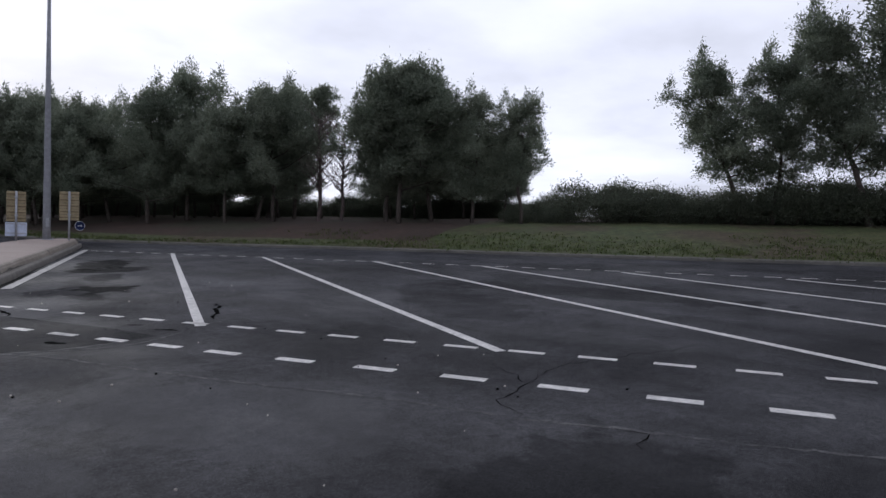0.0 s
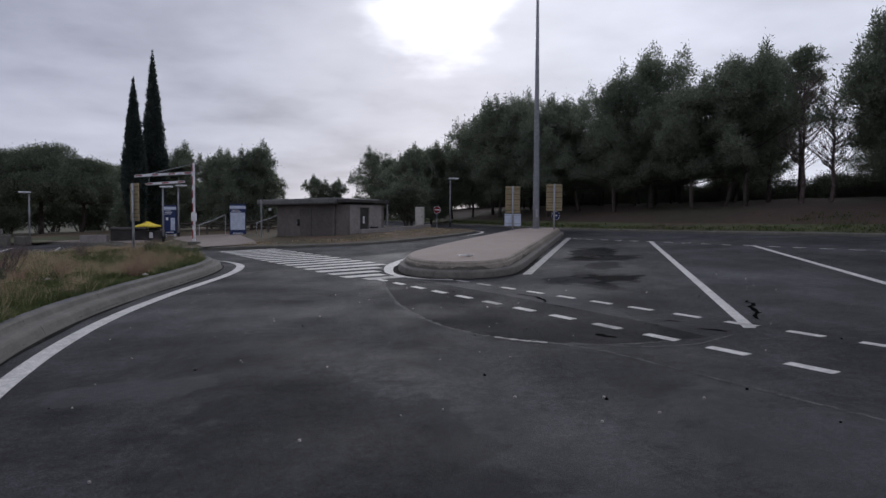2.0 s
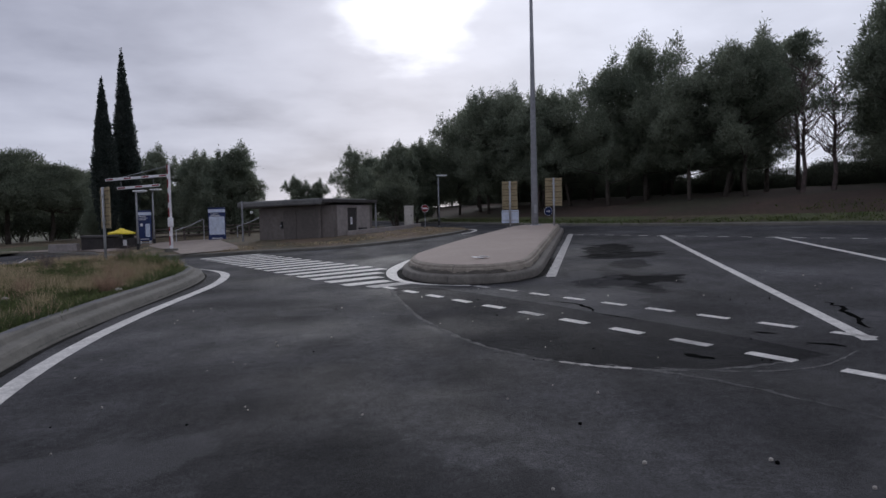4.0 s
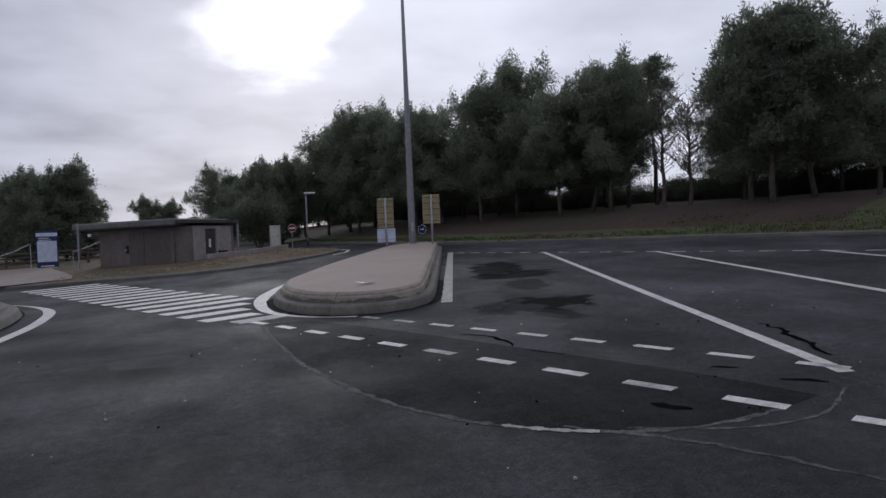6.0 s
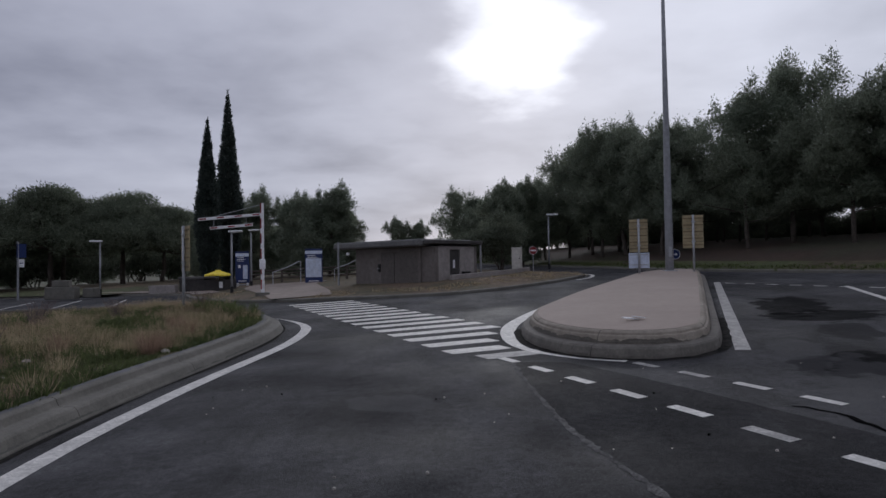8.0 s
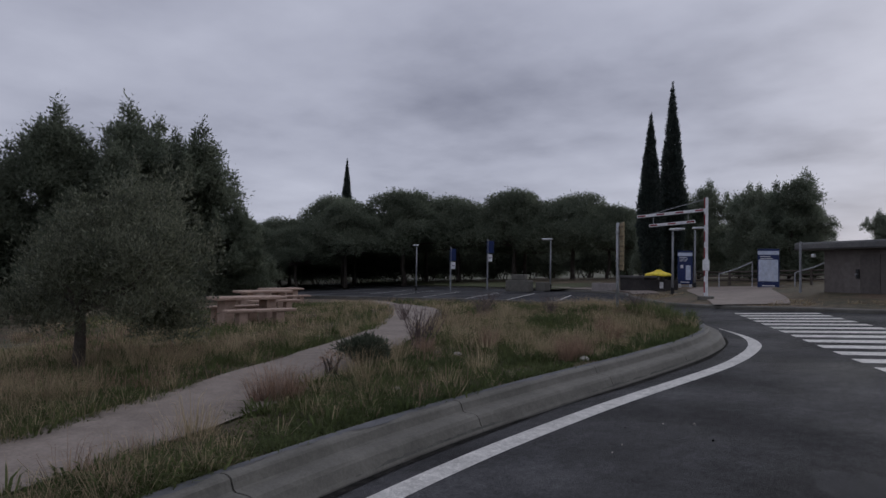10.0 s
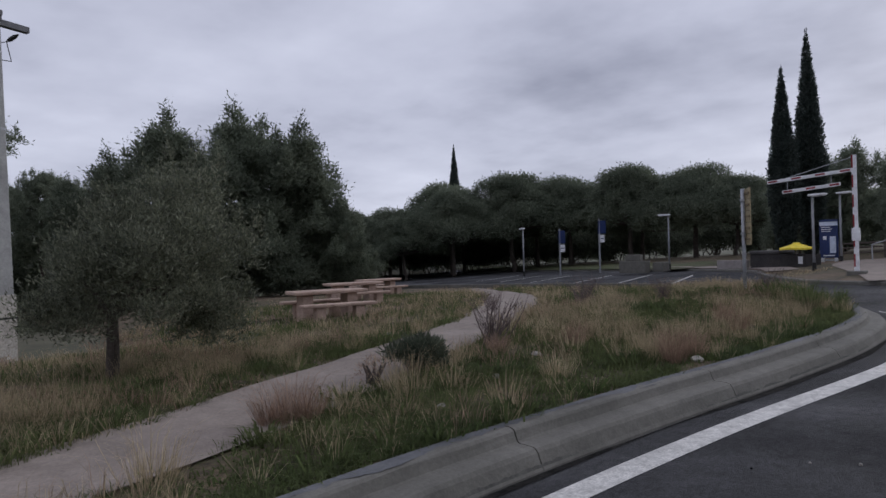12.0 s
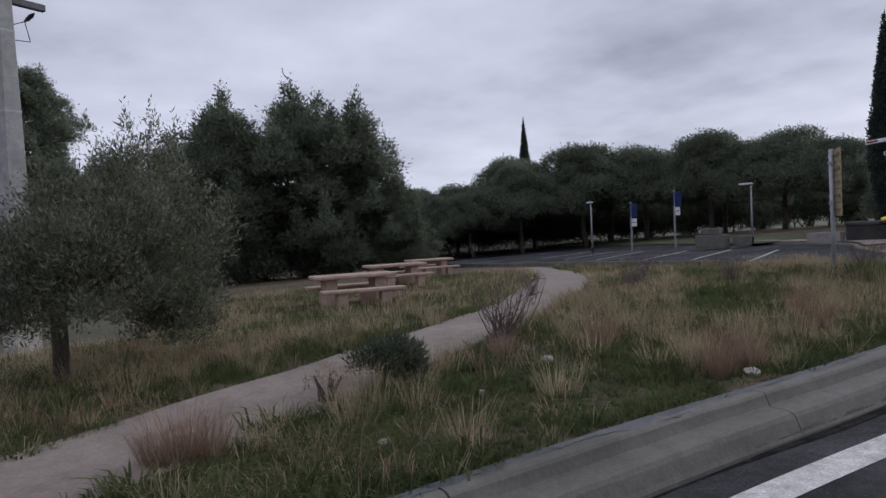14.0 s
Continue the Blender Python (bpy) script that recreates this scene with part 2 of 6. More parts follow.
M_CONCRETE = material("kerb_concrete", (0.112, 0.107, 0.092), (0.172, 0.164, 0.143), 1.3, 0.85, 35, 0.4, fine_amt=0.14, per_object=0.06, mid=0.16)
M_KERBFOOT = material("dark_kerb_foot", (0.075, 0.075, 0.066), (0.125, 0.12, 0.105), 2.2, 0.9, 30, 0.4, fine_amt=0.2)
M_DARKCON = material("dirty_gutter", (0.06, 0.06, 0.06), (0.11, 0.105, 0.1), 2.5, 0.9, 40, 0.4)
M_DRIP = material("drip_stain", (0.085, 0.077, 0.066), (0.14, 0.126, 0.106), 4, 0.95, 40, 0.3)
M_GUTTER = material("gutter_band", (0.012, 0.012, 0.012), (0.04, 0.038, 0.035), 6, 0.95, 50, 0.6, fine_amt=0.6, spec=0.02, mid=0.5)
M_TOPPING = material("pink_gravel_topping", (0.315, 0.258, 0.220), (0.375, 0.312, 0.268), 0.5, 0.9, 70, 0.4, fine_amt=0.16, mid=0.07)
M_ISLEKERB = material("beige_island_kerb", (0.225, 0.195, 0.158), (0.315, 0.28, 0.232), 1.6, 0.9, 35, 0.4, fine_amt=0.14, per_object=0.05, mid=0.2)
M_ISLEFOOT = material("grey_island_foot", (0.125, 0.115, 0.1), (0.185, 0.172, 0.15), 1.8, 0.9, 35, 0.4, fine_amt=0.18, mid=0.25)
M_KERBTOP = material("weathered_kerb_top", (0.10, 0.103, 0.108), (0.15, 0.152, 0.157), 1.6, 0.9, 30, 0.4, fine_amt=0.16)
M_PATH = material("sandy_path", (0.225, 0.187, 0.158), (0.30, 0.252, 0.215), 0.8, 0.92, 30, 0.5, fine_amt=0.16)
M_SOIL = material("grass_ground", (0.06, 0.056, 0.028), (0.115, 0.085, 0.05), 0.9, 0.95, 18, 0.8, fine_amt=0.5, c=(0.13, 0.092, 0.06), mid=0.6)
M_BERM = material("berm_ground", (0.046, 0.031, 0.022), (0.064, 0.041, 0.029), 0.35, 0.95, 9, 0.8, fine_amt=0.4, c=(0.045, 0.042, 0.024))
M_BANKGREEN = material("bank_green", (0.055, 0.075, 0.024), (0.085, 0.088, 0.036), 0.6, 0.95, 14, 0.8, fine_amt=0.5, c=(0.075, 0.06, 0.034), mid=0.5)
M_FAR = material("far_ground", (0.07, 0.08, 0.04), (0.10, 0.09, 0.06), 0.05, 0.95, 2, 0.2)
M_LITTER = material("pine_litter", (0.1, 0.062, 0.04), (0.145, 0.095, 0.062), 0.8, 0.95, 20, 0.6, fine_amt=0.4)
M_BARK = material("bark", (0.06, 0.048, 0.04), (0.12, 0.10, 0.085), 4, 0.95, 30, 0.8)
M_PINE = material("pine_needles", (0.178, 0.208, 0.155), (0.25, 0.275, 0.205), 0.35, 0.9, 4, 0.0, fine_amt=0.2, per_island=0.25, spec=0.08, leaf=0.6)
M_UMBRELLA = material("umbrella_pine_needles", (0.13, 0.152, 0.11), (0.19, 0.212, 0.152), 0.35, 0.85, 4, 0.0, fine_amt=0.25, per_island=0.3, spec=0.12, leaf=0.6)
M_CYPRESS = material("cypress_leaves", (0.05, 0.066, 0.058), (0.085, 0.1, 0.088), 0.8, 0.85, 6, 0.0, per_island=0.4, spec=0.15, leaf=0.5)
M_OLIVE = material("olive_leaves", (0.105, 0.115, 0.075), (0.225, 0.235, 0.165), 2.5, 0.45, 10, 0.0, per_island=0.5, spec=0.35, leaf=0.5)
M_ROSEMARY = material("dark_needle_leaves", (0.06, 0.075, 0.05), (0.11, 0.125, 0.085), 1.5, 0.8, 8, 0.0, per_island=0.4, spec=0.25, leaf=0.4)
M_SHRUB = material("shrub_leaves", (0.10, 0.116, 0.085), (0.155, 0.170, 0.122), 1.0, 0.85, 6, 0.0, per_island=0.3, spec=0.12, leaf=0.5)
M_GREEN = material("green_grass", (0.078, 0.108, 0.04), (0.14, 0.158, 0.066), 0.7, 0.85, 6, 0.0, per_island=0.35, spec=0.2, leaf=0.5)
M_STRAW = material("dry_grass", (0.30, 0.24, 0.15), (0.50, 0.41, 0.27), 0.8, 0.9, 6, 0.0, per_island=0.35, spec=0.2, leaf=0.5)
M_RUST = material("reddish_dry_stems", (0.25, 0.165, 0.115), (0.38, 0.275, 0.205), 0.9, 0.9, 6, 0.0, per_island=0.35, spec=0.2, leaf=0.5)
M_TWIG = material("bare_twigs", (0.10, 0.075, 0.07), (0.17, 0.13, 0.12), 2, 0.9, 8, 0.0, per_island=0.3)
M_STEEL = material("galvanised_steel", (0.36, 0.37, 0.39), (0.46, 0.47, 0.49), 2, 0.5, 50, 0.1, metal=0.5, fine_amt=0.1)
M_GREYPAINT = material("grey_paint", (0.23, 0.235, 0.25), (0.30, 0.305, 0.32), 1.2, 0.55, 40, 0.1, fine_amt=0.08)
M_WALL = material("grey_render_wall", (0.135, 0.118, 0.108), (0.185, 0.165, 0.152), 0.8, 0.92, 35, 0.4, fine_amt=0.15)
M_PALEWALL = material("pale_render_wall", (0.27, 0.243, 0.228), (0.34, 0.31, 0.293), 0.8, 0.92, 35, 0.4, fine_amt=0.12)
M_ROOF = material("roof_felt", (0.115, 0.115, 0.113), (0.175, 0.175, 0.17), 1.2, 0.85, 30, 0.4)
M_ROOFDARK = material("dark_roof", (0.05, 0.045, 0.045), (0.08, 0.075, 0.07), 1.2, 0.85, 30, 0.3)
M_DOOR = material("brown_grey_door", (0.1, 0.088, 0.08), (0.13, 0.115, 0.105), 1.5, 0.7, 30, 0.2)
M_BLACK = material("black_metal", (0.015, 0.015, 0.016), (0.03, 0.03, 0.03), 3, 0.5, 30, 0.1)
M_WHITE = material("white_enamel", (0.70, 0.70, 0.72), (0.80, 0.80, 0.81), 1.5, 0.45, 30, 0.05, fine_amt=0.05)
M_RED = material("red_enamel", (0.22, 0.022, 0.028), (0.30, 0.032, 0.038), 1.5, 0.5, 30, 0.05)
M_BLUE = material("blue_enamel", (0.009, 0.022, 0.09), (0.013, 0.03, 0.12), 1.5, 0.4, 30, 0.05, fine_amt=0.06)
M_PALEBLUE = material("notice_sheet", (0.48, 0.54, 0.66), (0.58, 0.63, 0.73), 2, 0.4, 20, 0.02, fine_amt=0.05)
M_SIGNBACK = material("ochre_sign_back", (0.30, 0.245, 0.14), (0.38, 0.31, 0.185), 2, 0.65, 30, 0.1, fine_amt=0.1)
M_SIGNRAIL = material("brown_sign_rail", (0.17, 0.13, 0.075), (0.23, 0.175, 0.10), 2, 0.65, 30, 0.1)
M_YELLOW = material("yellow_cover", (0.75, 0.58, 0.03), (0.85, 0.68, 0.06), 1.5, 0.6, 20, 0.1, fine_amt=0.08)
M_TABLE = material("weathered_pink_concrete", (0.36, 0.255, 0.2), (0.47, 0.35, 0.28), 1.5, 0.85, 30, 0.4, fine_amt=0.15)
M_POLECON = material("pale_pole_concrete", (0.28, 0.28, 0.272), (0.38, 0.38, 0.37), 0.9, 0.85, 25, 0.3, fine_amt=0.12)
M_STONE = material("pale_stone", (0.36, 0.33, 0.29), (0.50, 0.47, 0.42), 3, 0.9, 20, 0.5)
M_CABINET = material("pale_cabinet_enamel", (0.46, 0.43, 0.39), (0.54, 0.51, 0.46), 1.0, 0.6, 30, 0.1, fine_amt=0.06)
M_STALL = material("grey_brown_canvas", (0.028, 0.026, 0.026), (0.05, 0.045, 0.043), 1.5, 0.9, 20, 0.3)
M_GLASSLAMP = material("lamp_diffuser", (0.62, 0.62, 0.64), (0.72, 0.72, 0.74), 3, 0.3, 20, 0.0)

# ---- the lie of the land: the whole car park is a plane that rises to the north-east ----


def plane(x, y):
    x, y = max(-70.0, min(60.0, x)), max(-60.0, min(90.0, y))
    return -0.133 + 0.0393 * x + 0.0253 * y


def smooth(a, b, v):
    k = max(0.0, min(1.0, (v - a) / (b - a)))
    return k * k * (3 - 2 * k)


def spline(pts, step=0.5):
    """Points every step metres or so on a Catmull-Rom curve."""
    P = [Vector(p).to_2d() for p in pts]
    P = [2 * P[0] - P[1]] + P + [2 * P[-1] - P[-2]]
    out = []
    for i in range(1, len(P) - 2):
        n = max(1, int((P[i + 1] - P[i]).length / step))
        for k in range(n):
            t = k / n
            out.append(0.5 * (2 * P[i] + (P[i + 1] - P[i - 1]) * t + (2 * P[i - 1] - 5 * P[i] + 4 * P[i + 1] - P[i + 2]) * t * t + (3 * P[i] - 3 * P[i + 1] + P[i + 2] - P[i - 1]) * t ** 3))
    out.append(P[-2].copy())
    return out


def normals(line, closed=False):
    out = []
    n = len(line)
    for i in range(n):
        a, b = (line[i - 1], line[(i + 1) % n]) if closed else (line[max(0, i - 1)], line[min(n - 1, i + 1)])
        d = (b - a).normalized()
        out.append(Vector((-d.y, d.x)))
    return out


def obj(name, verts, faces, mt, parent=None, smooth_faces=False, label=""):
    me = bpy.data.meshes.new(name)
    me.from_pydata([tuple(v) for v in verts], [], faces)
    me.materials.append(mt)
    if smooth_faces:
        me.polygons.foreach_set("use_smooth", [True] * len(me.polygons))
    me.update()
    ob = new(name, me)
    if parent:
        ob.parent = parent
    if label:
        ob["label"] = label
    return ob


def part(name, bm, mt, parent=None, label="", smooth_faces=False):
    me = bpy.data.meshes.new(name)
    bm.normal_update()
    bm.to_mesh(me)
    bm.free()
    me.materials.append(mt)
    if smooth_faces:
        me.polygons.foreach_set("use_smooth", [True] * len(me.polygons))
    ob = new(name, me)
    if parent:
        ob.parent = parent
    if label:
        ob["label"] = label
    return ob


def empty(name, m, label, category, group=""):
    ob = new(name)
    ob.matrix_world = m
    return tagged(ob, label, category, group)


def box(bm, x0, x1, y0, y1, z0, z1, bevel=0.0, m=None):
    r = bmesh.ops.create_cube(bm, size=1.0, matrix=Matrix.LocRotScale(((x0 + x1) / 2, (y0 + y1) / 2, (z0 + z1) / 2), None, (abs(x1 - x0), abs(y1 - y0), abs(z1 - z0))))
    vs = r["verts"]
    if bevel:
        es = list({e for v in vs for e in v.link_edges})
        bv = bmesh.ops.bevel(bm, geom=es, offset=bevel, segments=2, affect="EDGES", profile=0.5)
        vs = list({v for f in bv["faces"] for v in f.verts} | {v for v in vs if v.is_valid})
    if m is not None:
        bmesh.ops.transform(bm, matrix=m, verts=vs)
    return bm


def boxed(*a, **k):
    return box(bmesh.new(), *a, **k)


def tube(bm, path, radii, n=10, cap=True):
    """A round tube through points, with a radius at each."""
    path = [Vector(p) for p in path]
    rings = []
    for i, p in enumerate(path):
        d = (path[min(i + 1, len(path) - 1)] - path[max(i - 1, 0)]).normalized()
        a = d.orthogonal().normalized() if i == 0 else (ax - d * ax.dot(d)).normalized()
        ax = a
        b = d.cross(a)
        r = radii[i] if isinstance(radii, (list, tuple)) else radii
        rings.append([bm.verts.new(p + (a * math.cos(2 * math.pi * k / n) + b * math.sin(2 * math.pi * k / n)) * r) for k in range(n)])
    for q, s in zip(rings, rings[1:]):
        for k in range(n):
            bm.faces.new((q[k], q[(k + 1) % n], s[(k + 1) % n], s[k]))
    if cap:
        bm.faces.new(rings[0][::-1]), bm.faces.new(rings[-1])
    return bm


def tubed(path, radii, n=10):
    return tube(bmesh.new(), path, radii, n)


def ribbon(name, line, width, dz, mt, parent=None, height=plane, taper=None, label="", cross=1):
    """A flat strip of paint or path that follows the ground."""
    ns = normals(line)
    vs, fs = [], []
    w1 = cross + 1
    for i, (p, n) in enumerate(zip(line, ns)):
        w = width * (taper(i / (len(line) - 1)) if taper else 1)
        for k in range(w1):
            q = p + n * w * (k / cross - 0.5)
            vs.append((q.x, q.y, height(q.x, q.y) + dz))
        if i:
            for k in range(cross):
                a = w1 * (i - 1) + k
                fs.append((a, a + w1, a + w1 + 1, a + 1))
    return obj(name, vs, fs, mt, parent, label=label)


def patch(name, poly, dz, mt, parent=None, height=plane, label=""):
    """A flat piece with that outline, laid on the ground."""
    bm = bmesh.new()
    vs = [bm.verts.new((p[0], p[1], height(p[0], p[1]) + dz)) for p in poly]
    es = [bm.edges.new((vs[i - 1], vs[i])) for i in range(len(vs))]
    bmesh.ops.triangle_fill(bm, use_beauty=True, use_dissolve=False, edges=es)
    for f in bm.faces:
        f.normal_update()
        if f.normal.z < 0:
            f.normal_flip()
    return part(name, bm, mt, parent, label)


def blot(cx, cy, rx, ry, turn, seed, n=28, rag=0.35):
    """A ragged outline of a stain."""
    rg = random.Random(seed)
    ph = [rg.uniform(0, 6.28) for _ in range(5)]
    out = []
    for k in range(n):
        a = 2 * math.pi * k / n
        r = 1 + rag * sum(math.sin((j + 2) * a + ph[j]) / (j + 1.6) for j in range(5)) + rg.uniform(-0.08, 0.08)
        x, y = rx * r * math.cos(a), ry * r * math.sin(a)
        out.append((cx + x * math.cos(turn) - y * math.sin(turn), cy + x * math.sin(turn) + y * math.cos(turn)))
    return out


def sweep(name, line, profile, mt, parent=None, closed=False, label="", height=plane, rough=0.0):
    """A profile of (outward offset, height) carried along a line; the offset goes to the line's left."""
    ns = normals(line, closed)
    k = len(profile)
    vs = [(p.x + n.x * o, p.y + n.y * o, height(p.x + n.x * o, p.y + n.y * o) + h + (rough * noise.noise(Vector((p.x * 5, p.y * 5, o * 40))) if h > 0.1 else 0)) for p, n in zip(line, ns) for o, h in profile]
    fs = []
    m = len(line)
    for i in range(m if closed else m - 1):
        j = (i + 1) % m
        for q in range(k - 1):
            fs.append((i * k + q, j * k + q, j * k + q + 1, i * k + q + 1))
    if not closed:
        fs.append(tuple(range(k))), fs.append(tuple(range((m - 1) * k, m * k))[::-1])
    return obj(name, vs, fs, mt, parent, label=label)

# ---- large structure ----
LEFT_KERB = spline([(-2.2, -26), (-2.2, -14), (-2.3, -6), (-2.58, -1), (-3.38, 2.2), (-4.12, 5.0), (-5.06, 8.0), (-5.75, 10.8), (-6.08, 13.3), (-6.11, 15.9), (-6.00, 18.4), (-6.03, 21.1), (-6.42, 23.3), (-7.4, 25.25), (-9.0, 27.2), (-11.2, 29.4), (-14.5, 31.6), (-20, 33.4), (-30, 35.2), (-60, 40)], 0.35)
FAR_KERB = spline([(-6, 100), (2, 66), (6.2, 51), (8.3, 43), (10.2, 37.3), (13.2, 31), (16.5, 25.2), (20.7, 15.9), (25, 7.3), (29.5, -2), (34, -12), (44, -34)], 1.0)
BANK_KERB = spline([(-6, 90), (-2, 62), (1.6, 49), (3.5, 44.2), (4.15, 41.6), (3.35, 38.8), (1.7, 36.0), (-0.3, 33.6), (-2.5, 32.2), (-4.8, 32.2), (-7.2, 32.8), (-9.6, 33.25), (-12.5, 35.0), (-16, 39.5), (-19, 44.0), (-27, 49.0), (-45, 58), (-75, 73)], 0.6)
ISLAND = spline([(-0.45, 21.5), (-0.66, 20.3), (-0.68, 19.2), (-0.52, 18.2), (-0.15, 17.35), (0.45, 16.75), (1.0, 16.55), (1.55, 16.65), (2.0, 17.05), (2.45, 18.0), (3.6, 21.4), (5.3, 26.5), (7.4, 32.9), (7.7, 34.3), (7.2, 35.3), (6.1, 35.5), (5.1, 34.6), (3.9, 32.0), (1.5, 26.6), (0.3, 23.6)], 0.4)


def grass_left(x, y):
    """Height of the rough grass beside the car park."""
    dz = 0.26 + 0.12 * smooth(7.5, 11.0, -x)
    dz -= 0.75 * smooth(14.5, 24.0, -x) * (1 - smooth(14.5, 18.0, y))
    dz -= 0.30 * smooth(24.0, 33.5, y) * smooth(9.0, 17.0, -x)
    dz += 0.03 * noise.noise(Vector((x * 0.6, y * 0.6, 0.3)))
    return plane(x, y) + dz




def mound(x, y, d):
    """Earth heaped against the low wall beside the shelter."""
    return 0.20 * smooth(-3.4, -1.2, x) * smooth(0.3, 3.2, d) * (1 - smooth(41.0, 45.0, y))


def bank_height(x, y):
    """Ground round the shelter, rising gently from its kerb."""
    d = min((Vector((x, y)) - p).length for p in BANK_KERB)
    return plane(x, y) + float(np.interp(d, [0.18, 1, 2.5, 10, 20], [0.12, 0.14, 0.18, 0.24, 0.26])) + mound(x, y, d)


def build_ground():
    # one far sheet to the horizon
    vs, fs = [], []
    rings = [0, 30, 60, 90, 120, 200, 400, 900, 2500]
    n = 72
    for i, r in enumerate(rings):
        for k in range(n):
            a = 2 * math.pi * k / n
            x, y = r * math.cos(a), r * math.sin(a) + 15
            vs.append((x, y, plane(x, y) - 0.12))
            if i:
                j = (k + 1) % n
                fs.append(((i - 1) * n + k, i * n + k, i * n + j, (i - 1) * n + j))
    tagged(obj("ground", vs, fs, M_FAR), "far dull green and brown land", "ground", kind="structure")
    asphalt = patch("road", [(34, -60), (44, -34)] + [tuple(p) for p in FAR_KERB[::-1][1:]] + [tuple(p) for p in BANK_KERB] + [(-75, 42), (-60, 40), (-30, 35), (-20, 33), (-9, 27), (-7.3, 25.5), (-6.6, 20), (-6.6, 12), (-4, -60)], 0.0, M_ASPHALT)
    tagged(asphalt, "worn dark grey asphalt of a lorry park, patched and cracked", "road", kind="structure")

    # rough grass on the left: rows across, from the kerb outwards
    ys = [-25 + i * 0.8 for i in range(60)] + [23.2 + i * 0.4 for i in range(29)] + [34.9, 35.2]
    line = [(p.y, p.x) for p in LEFT_KERB]
    cols = [0.49, 0.85, 1.5, 2.2, 3, 4, 5, 6, 7, 8.2, 9.5, 11, 13, 15, 17.5, 20, 23, 27, 32, 40, 50, 70]
    vs, fs = [], []
    for i, y in enumerate(ys):
        xr = float(np.interp(y, [a for a, b in line], [b for a, b in line]))
        for c in cols:
            x = xr - c
            vs.append((x, y, grass_left(x, y)))
        if i:
            w = len(cols)
            for k in range(w - 1):
                fs.append(((i - 1) * w + k, i * w + k, i * w + k + 1, (i - 1) * w + k + 1))
    tagged(obj("grass_verge", vs, fs, M_SOIL, smooth_faces=True), "rough grassy ground with bare brown soil", "ground", kind="structure")

    # grassy bank under the wood, behind the far kerb
    berm = normals(FAR_KERB)
    prof = [(0.25, 0.10), (1.2, 0.16), (2.6, 0.35), (5, 0.75), (8, 1.0), (12, 1.2), (20, 1.3), (40, 1.4), (70, 1.0)]
    vs, fs = [], []
    for i, (p, nn) in enumerate(zip(FAR_KERB, berm)):
        for o, h in prof:
            x, y = p.x + nn.x * o, p.y + nn.y * o
            vs.append((x, y, plane(x, y) + h + 0.08 * h * noise.noise(Vector((x * 0.2, y * 0.2, 1.0)))))
        if i:
            w = len(prof)
            for k in range(w - 1):
                fs.append(((i - 1) * w + k, (i - 1) * w + k + 1, i * w + k + 1, i * w + k))
    w = len(prof) - 1
    tagged(obj("grass_strip", vs, [f for k, f in enumerate(fs) if k % w < 2 or (k % w < 5 and FAR_KERB[k // w].x > 17.5)], M_BANKGREEN, smooth_faces=True), "strip of short green grass along the far kerb", "ground", kind="structure")
    tagged(obj("litter_bank", vs, [f for k, f in enumerate(fs) if not (k % w < 2 or (k % w < 5 and FAR_KERB[k // w].x > 17.5))], M_BERM, smooth_faces=True), "bank of brown pine litter under the wood", "ground", kind="structure")

    # ground behind the shelter
    vs, fs = [], []
    prof = [(0.18, 0.12), (1.0, 0.14), (2.5, 0.18), (5, 0.22), (9, 0.26), (16, 0.25), (30, 0.2)]
    bn = normals(BANK_KERB)
    mid = Vector((-30, 80))
    for i, p in enumerate(BANK_KERB):
        for j, (o, h) in enumerate(prof):
            q = p.lerp(mid, (j / (len(prof) - 1)) ** 2 * 0.97) if j > 2 else p - bn[i] * o
            vs.append((q.x, q.y, plane(q.x, q.y) + h + mound(q.x, q.y, (q - p).length)))
        if i:
            w = len(prof)
            for k in range(w - 1):
                fs.append(((i - 1) * w + k, (i - 1) * w + k + 1, i * w + k + 1, i * w + k))
    tagged(obj("shelter_ground", vs, fs, M_SOIL), "trodden earth and thin grass round the shelter", "ground", kind="structure")


build_ground()

KERB_PROFILE = [(0.0, -0.05), (0.0, 0.02), (0.02, 0.05), (0.06, 0.14), (0.085, 0.168), (0.12, 0.180), (0.18, 0.183), (0.25, 0.186), (0.275, 0.196), (0.295, 0.24), (0.305, 0.272), (0.325, 0.29), (0.36, 0.297), (0.48, 0.300), (0.515, 0.28), (0.52, 0.0)]
LOW_KERB = [(0.0, -0.05), (0.01, 0.09), (0.04, 0.12), (0.20, 0.125), (0.22, 0.10), (0.22, 0.0)]


def kerb(name, line, profile, label, length, closed=False, mt=M_CONCRETE, first=0, last=None):
    top = empty(name, Matrix(), label, "kerb")
    top["kind"] = "structure"
    run, start = 0.0, 0
    pts = line + ([line[0]] if closed else [])
    for i in range(1, len(pts)):
        run += (pts[i] - pts[i - 1]).length
        if run > length or i == len(pts) - 1:
            seg = [p.copy() for p in pts[start:i + 1]]
            d = (seg[-1] - seg[-2]).normalized()
            seg[-1] = seg[-1] - d * 0.012
            sweep("kerb_stone", seg, profile, mt, top, rough=0.010)
            run, start = 0.0, i
    return top


kerb("kerb", LEFT_KERB[20:], KERB_PROFILE, "tall stepped pale grey concrete kerb along rough grass", 2.6)


